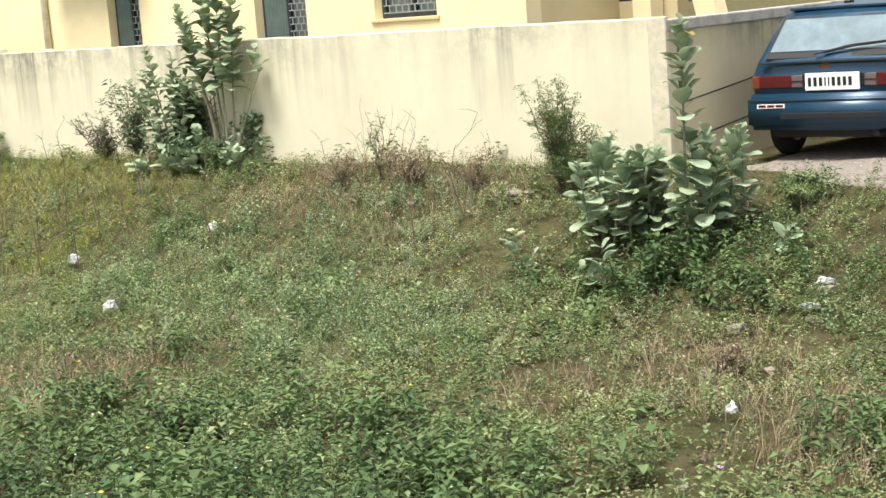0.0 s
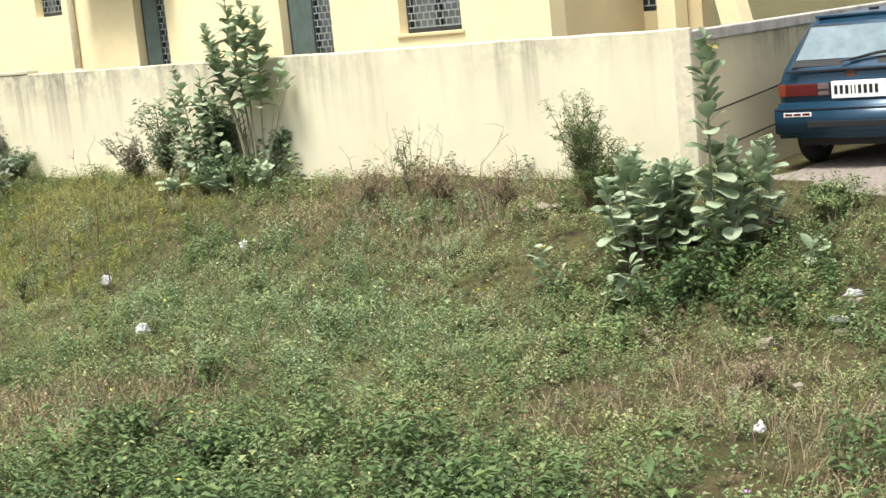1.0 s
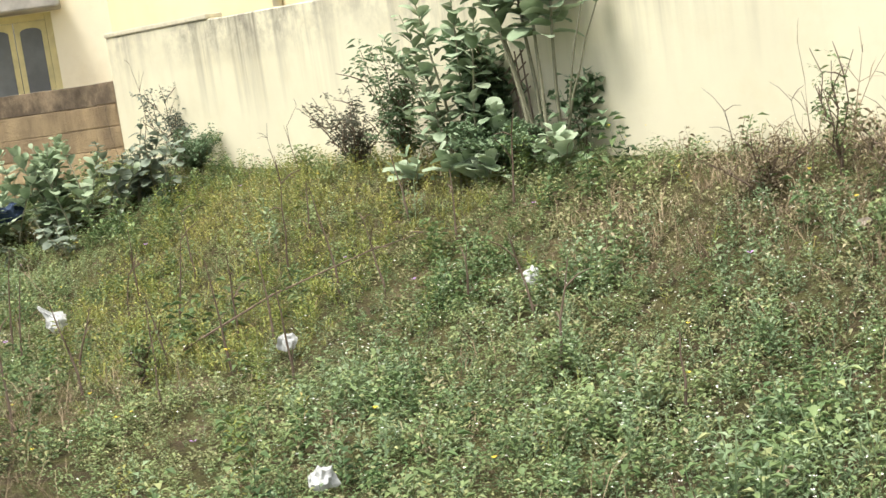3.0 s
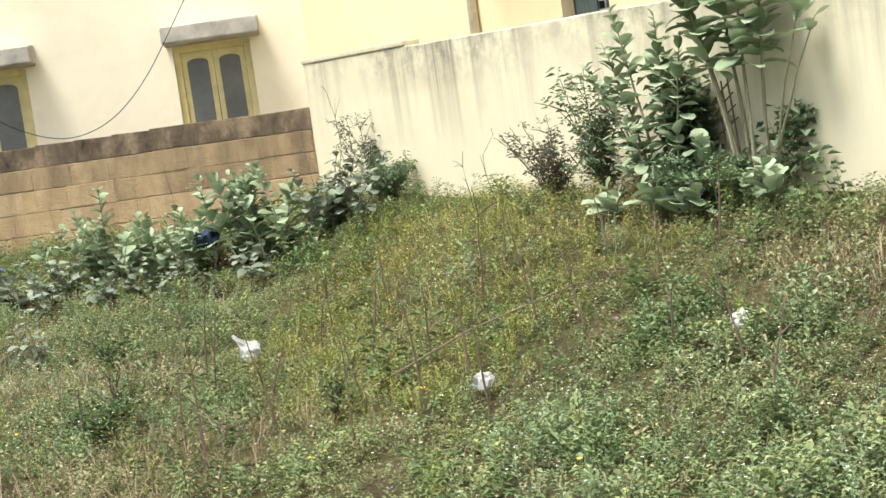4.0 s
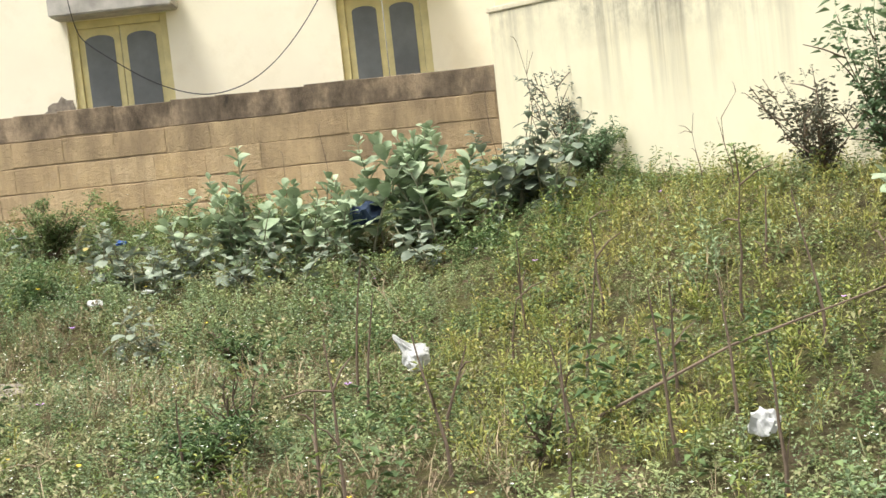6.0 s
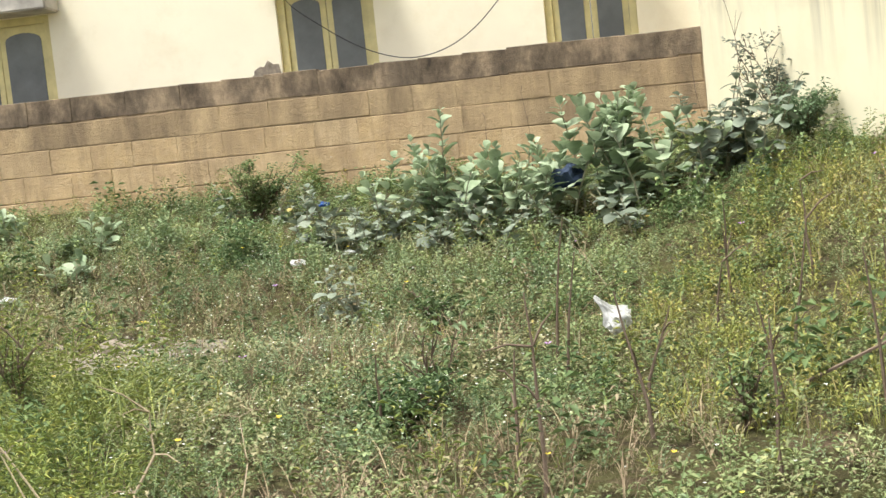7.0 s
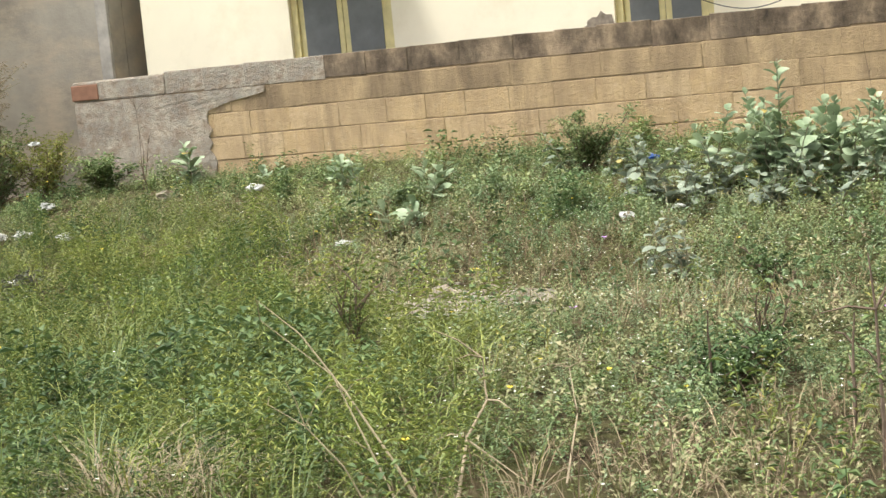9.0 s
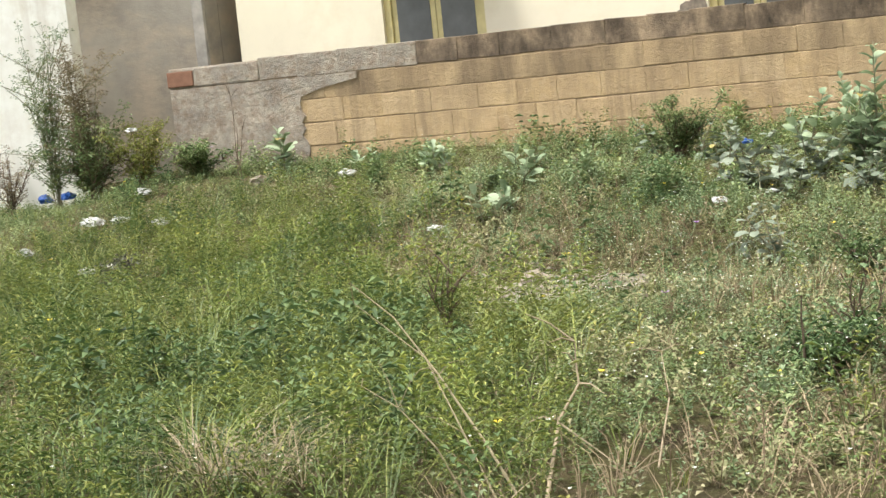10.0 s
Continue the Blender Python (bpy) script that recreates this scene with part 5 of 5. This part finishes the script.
def dry_growth():
    g = ground_z
    # bare brown brush against the cream wall
    r = random.Random(5)
    for k in range(16):
        x, y = r.uniform(0.5, 2.3), 0
        y = 6.35 - 0.62 * x + r.uniform(-0.9, 0.1)
        h = r.uniform(0.3, 0.75)
        pts = [(x, y, g(x, y) - 0.02)]
        a = r.uniform(-0.4, 0.4)
        for i in range(1, 5):
            pts.append((x + a * i / 4 + r.uniform(-.04, .04), y + r.uniform(-.04, .04), g(x, y) + h * i / 4))
        twig("dry_twig", pts, 0.004, M_DRY if k % 2 else M_TWIG, "dry brown twiggy stalk against a cream wall", "dry stalks by the wall", 5, 5, 200 + k)
    for k, (x, y, h) in enumerate(((-13.0, 7.0, 1.0), (-12.9, 6.95, 0.8), (-12.75, 6.9, 0.65), (-6.15, 10.6, 0.9), (-5.9, 10.75, 1.05), (-5.75, 10.6, 0.7), (-7.0, 9.6, 0.85), (-7.25, 9.4, 0.7), (-3.9, 9.3, 0.5), (-3.6, 9.1, 0.6))):
        pts = [(x + r.uniform(-.03, .03) + 0.08 * i * r.uniform(-1, 1) / 4, y + r.uniform(-.03, .03), g(x, y) - 0.02 + h * i / 4) for i in range(5)]
        twig("dry_twig", pts, 0.005, M_TWIG, "tall dry twig before a wall", "dry twigs", 5, 4, 260 + k)
    # bleached branch and fallen stalks in the foreground
    z = g(-4.5, 3.6)
    twig("dead_branch", [(-3.52, 2.72, z), (-3.75, 2.95, z + 0.07), (-3.98, 3.18, z + 0.14), (-4.03, 3.32, z + 0.23), (-4.06, 3.34, z + 0.29), (-4.08, 3.36, z + 0.36)], 0.007, M_PALE_TWIG, "bleached crooked dead branch", "", 7, 7, 7)
    twig("dead_branch", [(-3.98, 3.18, z + 0.13), (-3.82, 3.17, z + 0.08), (-3.62, 3.15, z + 0.02)], 0.004, M_PALE_TWIG, "bleached side branch lying on weeds", "", 6, 3, 17)
    twig("dead_branch", [(-3.48, 2.66, z), (-3.83, 2.77, z + 0.17), (-4.19, 2.87, z + 0.33), (-4.62, 3.0, z + 0.47), (-5.05, 3.11, z + 0.55)], 0.0055, M_STALK, "long leaning dry stalk", "", 6, 2, 8)
    twig("dead_branch", [(-3.52, 2.6, z), (-3.9, 2.74, z + 0.2), (-4.3, 2.9, z + 0.37), (-4.9, 3.02, z + 0.5)], 0.004, M_STALK, "long leaning dry stalk", "", 6, 2, 18)
    twig("dead_branch", [(-3.69, 2.61, z), (-3.82, 2.58, z + 0.2), (-4.05, 2.61, z + 0.29), (-4.33, 2.66, z + 0.32)], 0.0035, M_STALK, "thin bent pale stalk", "", 6, 4, 19)
    twig("dead_branch", [(-3.6, 3.25, z + 0.02), (-3.9, 3.6, z + 0.14), (-4.3, 3.95, z + 0.2)], 0.004, M_PALE_TWIG, "short bleached dry fallen stalk", "", 6, 5, 9)
    twig("dead_branch", [(-2.7, 5.3, 0.02), (-2.3, 5.7, 0.22), (-1.85, 6.1, 0.36), (-1.55, 6.3, 0.42)], 0.008, M_TWIG, "long slanting dead stalk", "", 5, 2, 10)
    twig("dead_branch", [(-4.75, 6.85, 0.02), (-4.62, 6.9, 0.14), (-4.85, 7.05, 0.28), (-4.95, 7.1, 0.42)], 0.004, M_STALK, "dry broken stalk by a plastic bag", "", 5, 3, 12)
    # cut straw lying in a heap
    heap = [grass_tuft(np.random.default_rng(k), 0.22, 15, 0.0016, 3.2) for k in range(4)]
    ob = joined("straw_heap", [(-4.52 + 0.24 * random.Random(k).uniform(-1, 1), 2.3 + 0.2 * random.Random(k + 9).uniform(-1, 1), g(-4.5, 2.3) + 0.05, 0.8) for k in range(18)], heap, M_PALE_TWIG)
    tagged(ob, "heap of cut bleached straw stalks", "straw", kind="stuff")


dry_growth()


# ---- bare stony earth among the weeds ----
def stony_patch(cx, cy, rx, ry, turn, seed):
    bm = bmesh.new()
    rings = []
    for j in range(1, 9):
        ring = []
        for i in range(40):
            a = 2 * math.pi * i / 40
            k = (1 + 0.5 * noise.noise((math.cos(a) * 1.6, math.sin(a) * 1.6, seed)) + 0.25 * noise.noise((math.cos(a) * 5, math.sin(a) * 5, seed))) * j / 8
            x, y = rx * k * math.cos(a), ry * k * math.sin(a)
            px, py = cx + x * math.cos(turn) - y * math.sin(turn), cy + x * math.sin(turn) + y * math.cos(turn)
            ring.append(bm.verts.new((px, py, ground_z(px, py) + (0.012 + 0.012 * noise.noise((px * 7, py * 7, 3)) if j < 8 else -0.03) - 0.004)))
        rings.append(ring)
    mid = bm.verts.new((cx, cy, ground_z(cx, cy) + 0.02))
    for i in range(40):
        bm.faces.new((mid, rings[0][i], rings[0][(i + 1) % 40]))
        for a, b in zip(rings, rings[1:]):
            bm.faces.new((a[i], b[i], b[(i + 1) % 40], a[(i + 1) % 40]))
    ob = part("stony_patch", bm, M_STONY, None, "", True)
    tagged(ob, "bare pale grey stony earth among dry weeds", "ground", kind="structure")


stony_patch(-7.15, 5.78, 0.62, 0.36, 0.9, 5)


# ---- litter and stones ----
def crumpled(name, x, y, size, material, label, category, seed, flat=0.5, group="", lift=0.0, cuts=3):
    r = random.Random(seed)
    bm = bmesh.new()
    bmesh.ops.create_icosphere(bm, subdivisions=cuts, radius=1)
    for v in bm.verts:
        n = noise.noise(v.co * 1.7 + Vector((seed, 0, 0))) * 0.55 + noise.noise(v.co * 4.3 + Vector((0, seed, 0))) * 0.35
        v.co *= 1 + n
        v.co.x *= size[0]
        v.co.y *= size[1]
        v.co.z *= size[2]
        if v.co.z < -size[2] * flat:
            v.co.z = -size[2] * flat
    ob = part(name, bm, material)
    ob.matrix_world = pose(x, y, ground_z(x, y) + size[2] * flat * 0.8 + lift, 0, 0, r.uniform(0, 360))
    return tagged(ob, label, category, group)


def litter():
    bag = "crumpled white plastic bag lying in the weeds"
    for k, (x, y, s) in enumerate(((-0.62, 5.32, 0.055), (-1.96, 5.1, 0.06), (-0.66, 2.6, 0.055), (4.06, -1.04, 0.034), (1.55, -0.15, 0.022))):
        crumpled("plastic_bag", x, y, (s * 0.8, s * 0.85, s), M_PLASTIC_W, bag, "plastic bag", 300 + k, 0.5, "white bags", 0.065)
    # a torn bag caught on stalks: a puffed lower end and a twisted neck
    bm = bmesh.new()
    bmesh.ops.create_icosphere(bm, subdivisions=4, radius=1)
    for v in bm.verts:
        d = v.co.normalized()
        fold = 0.45 * noise.noise(d * 2.1 + Vector((4, 0, 0))) + 0.40 * abs(noise.noise(d * 4.6 + Vector((0, 7, 0)))) + 0.16 * noise.noise(d * 11)
        k = 0.85 + fold
        neck = 1 - 0.62 * smooth_step((d.z - 0.05) / 0.6)
        v.co = Vector((d.x * k * 0.066 * neck, d.y * k * 0.062 * neck, d.z * (0.09 + 0.07 * smooth_step(d.z)) * (0.8 + 0.5 * fold)))
    torn = part("plastic_bag", bm, M_PLASTIC_W)
    torn.matrix_world = pose(-4.25, 6.40, ground_z(-4.25, 6.40) + 0.14, 0, 0, 37) @ pose(0, 0, 0, 0, -40, 0)
    tagged(torn, "torn white plastic bag caught on weed stalks", "plastic bag", "white bags")
    for k, (x, y, s) in enumerate(((-7.5, 7.55, 0.14), (-7.9, 8.05, 0.13), (-7.35, 7.9, 0.09), (-9.16, 6.4, 0.12), (-12.6, 5.34, 0.26), (-12.4, 5.5, 0.2), (-11.03, 4.57, 0.15), (-11.49, 7.2, 0.2), (-11.76, 5.56, 0.2), (-8.3, 8.4, 0.08), (-13.88, 6.38, 0.14), (-13.2, 6.1, 0.2), (-12.3, 4.6, 0.2), (-10.98, 4.75, 0.1))):
        crumpled("plastic_scrap", x, y, (s * 0.45, s * 0.3, s * 0.2), M_PLASTIC_W, "torn pale plastic scrap among the weeds", "litter", 340 + k, 0.4, "plastic scraps", 0.045 if k != 10 else 0.55)
    for k, (x, y, s) in enumerate(((-15.0, 5.9, 0.13), (-14.55, 5.95, 0.13), (-8.35, 8.75, 0.06))):
        crumpled("blue_scrap", x, y, (s * 0.75, s * 0.5, s * 0.4), M_PLASTIC_B, "bright blue plastic scrap on the ground", "litter", 360 + k, 0.4, "", 0.12)
    crumpled("rag", -6.42, 9.22, (0.15, 0.1, 0.10), M_CLOTH_B, "dark blue rag caught among milkweed leaves", "cloth", 371, 0.5, "", 0.24)
    stone = "rough broken stone on the ground"
    r = random.Random(9)
    spots = [(3.37, 1.65, 0.07), (4.15, 1.07, 0.10), (4.3, 0.1, 0.06), (4.75, 1.5, 0.08), (4.62, 1.08, 0.07), (2.36, 4.55, 0.10), (2.2, 4.6, 0.09), (2.5, 4.5, 0.07), (1.1, 5.0, 0.07), (1.4, 4.85, 0.08), (-7.45, 5.9, 0.12), (-7.2, 6.05, 0.1), (-7.7, 6.1, 0.09),
             (-12.5, 6.9, 0.13), (-10.9, 7.8, 0.11), (-7.3, 9.25, 0.16), (-7.15, 9.15, 0.13), (3.48, 2.0, 0.05)]
    spots += [(r.uniform(4.4, 6.5), r.uniform(3.0, 5.0), r.uniform(0.02, 0.05)) for _ in range(26)]
    spots += [(r.uniform(-0.5, 5.0), r.uniform(-2.2, 2.5), r.uniform(0.02, 0.045)) for _ in range(24)]
    spots += [(-7.15 + r.gauss(0, 0.3), 5.78 + r.gauss(0, 0.24), r.uniform(0.03, 0.075)) for _ in range(26)]
    for k, (x, y, s) in enumerate(spots):
        crumpled("stone", x, y, (s * 0.75, s * 0.6, s * 0.4), M_STONE, stone, "stone", 400 + k, 0.45, "scattered stones", 0.0, 2)
    for k, (x, y) in enumerate(((4.74, 1.55), (4.62, 1.2))):
        crumpled("paper_scrap", x, y, (0.06, 0.026, 0.028), M_PLASTIC_W, "crushed white paper cup on bare earth", "litter", 470 + k, 0.4, "", 0.03)


litter()


# ---- blocks of the ochre wall, laid last ----
def lay_blocks():
    r = random.Random(4)
    meshes = {}

    def block_mesh(w, h, mat, kind):
        w = round(w, 2)
        key = (w, round(h, 2), kind)
        if key not in meshes:
            bm = boxed(0.0006, w - 0.0006, -0.006, 0.12, 0.005, h - 0.005)
            for v in bm.verts:
                v.co += Vector((r.uniform(-.002, .002), r.uniform(-.003, .003), r.uniform(-.006, .006)))
            level = [e for e in bm.edges if abs(e.verts[0].co.x - e.verts[1].co.x) > 0.02]
            bmesh.ops.bevel(bm, geom=level, offset=0.0035, segments=1, affect='EDGES')
            ends = [e for e in bm.edges if abs(e.verts[0].co.z - e.verts[1].co.z) > 0.05]
            bmesh.ops.bevel(bm, geom=ends, offset=0.0016, segments=1, affect='EDGES')
            me = bpy.data.meshes.new("block")
            bm.to_mesh(me)
            bm.free()
            me.materials.append(mat)
            meshes[key] = me
        return meshes[key]
    for c in range(5):
        top = B_TOP - c * B_COURSE
        x, first = (0.55 if c == 0 else 0.62), c % 2 == 1
        while x < LEN_B - 0.02:
            w = r.choice((0.38, 0.41, 0.44, 0.47, 0.50))
            w = 0.2 if first else w
            first = False
            w = min(w, LEN_B - x)
            if w > 0.08:
                mat, kind = ((M_PLASTER, 3) if x < 1.9 else (M_MOULD, 0)) if c == 0 else ((M_DAMP, 1) if c == 1 or (c == 2 and x > 6.4) else (M_BLOCK, 2))
                ob = new("block", block_mesh(w, B_COURSE, mat, kind))
                ob.parent = BLOCK_WALL
                ob.location = (x, r.uniform(-0.0015, 0.0015), top - B_COURSE + (r.uniform(-0.005, 0.006) if c == 0 else 0))
            x += w
    # the plastered end, with a ragged edge and a red brick showing
    bm = bmesh.new()
    rows = []
    for k in range(29):
        z = -0.4 + (B_TOP - B_COURSE + 0.4) * k / 28
        edge = 0.98 + 0.10 * noise.noise((z * 4, 1, 0)) + 0.05 * noise.noise((z * 15, 2, 0)) + 0.62 * smooth_step((z - 1.16) / 0.12)
        rows.append([bm.verts.new((x, -0.018 + 0.004 * noise.noise((x * 5, z * 5, 9)), z)) for x in [-0.47 + (edge + 0.47) * i / 12 for i in range(13)]] + [bm.verts.new((edge + 0.012, 0.02, z))])
    for a, b in zip(rows, rows[1:]):
        for i in range(13):
            bm.faces.new((a[i], a[i + 1], b[i + 1], b[i]))
    bmesh.ops.recalc_face_normals(bm, faces=bm.faces)
    part("plaster_end", bm, M_PLASTER, BLOCK_WALL, "patchy grey cement plaster over the wall's end")
    part("plaster_top", boxed(-0.48, 0.545, -0.012, 0.2, B_TOP - B_COURSE + 0.004, B_TOP - 0.02, 0.02), M_PLASTER, BLOCK_WALL)
    part("brick", boxed(-0.49, -0.19, -0.022, -0.006, B_TOP - B_COURSE + 0.02, B_TOP - 0.05, 0.012), M_POT, BLOCK_WALL, "bare red brick at the broken end")


lay_blocks()
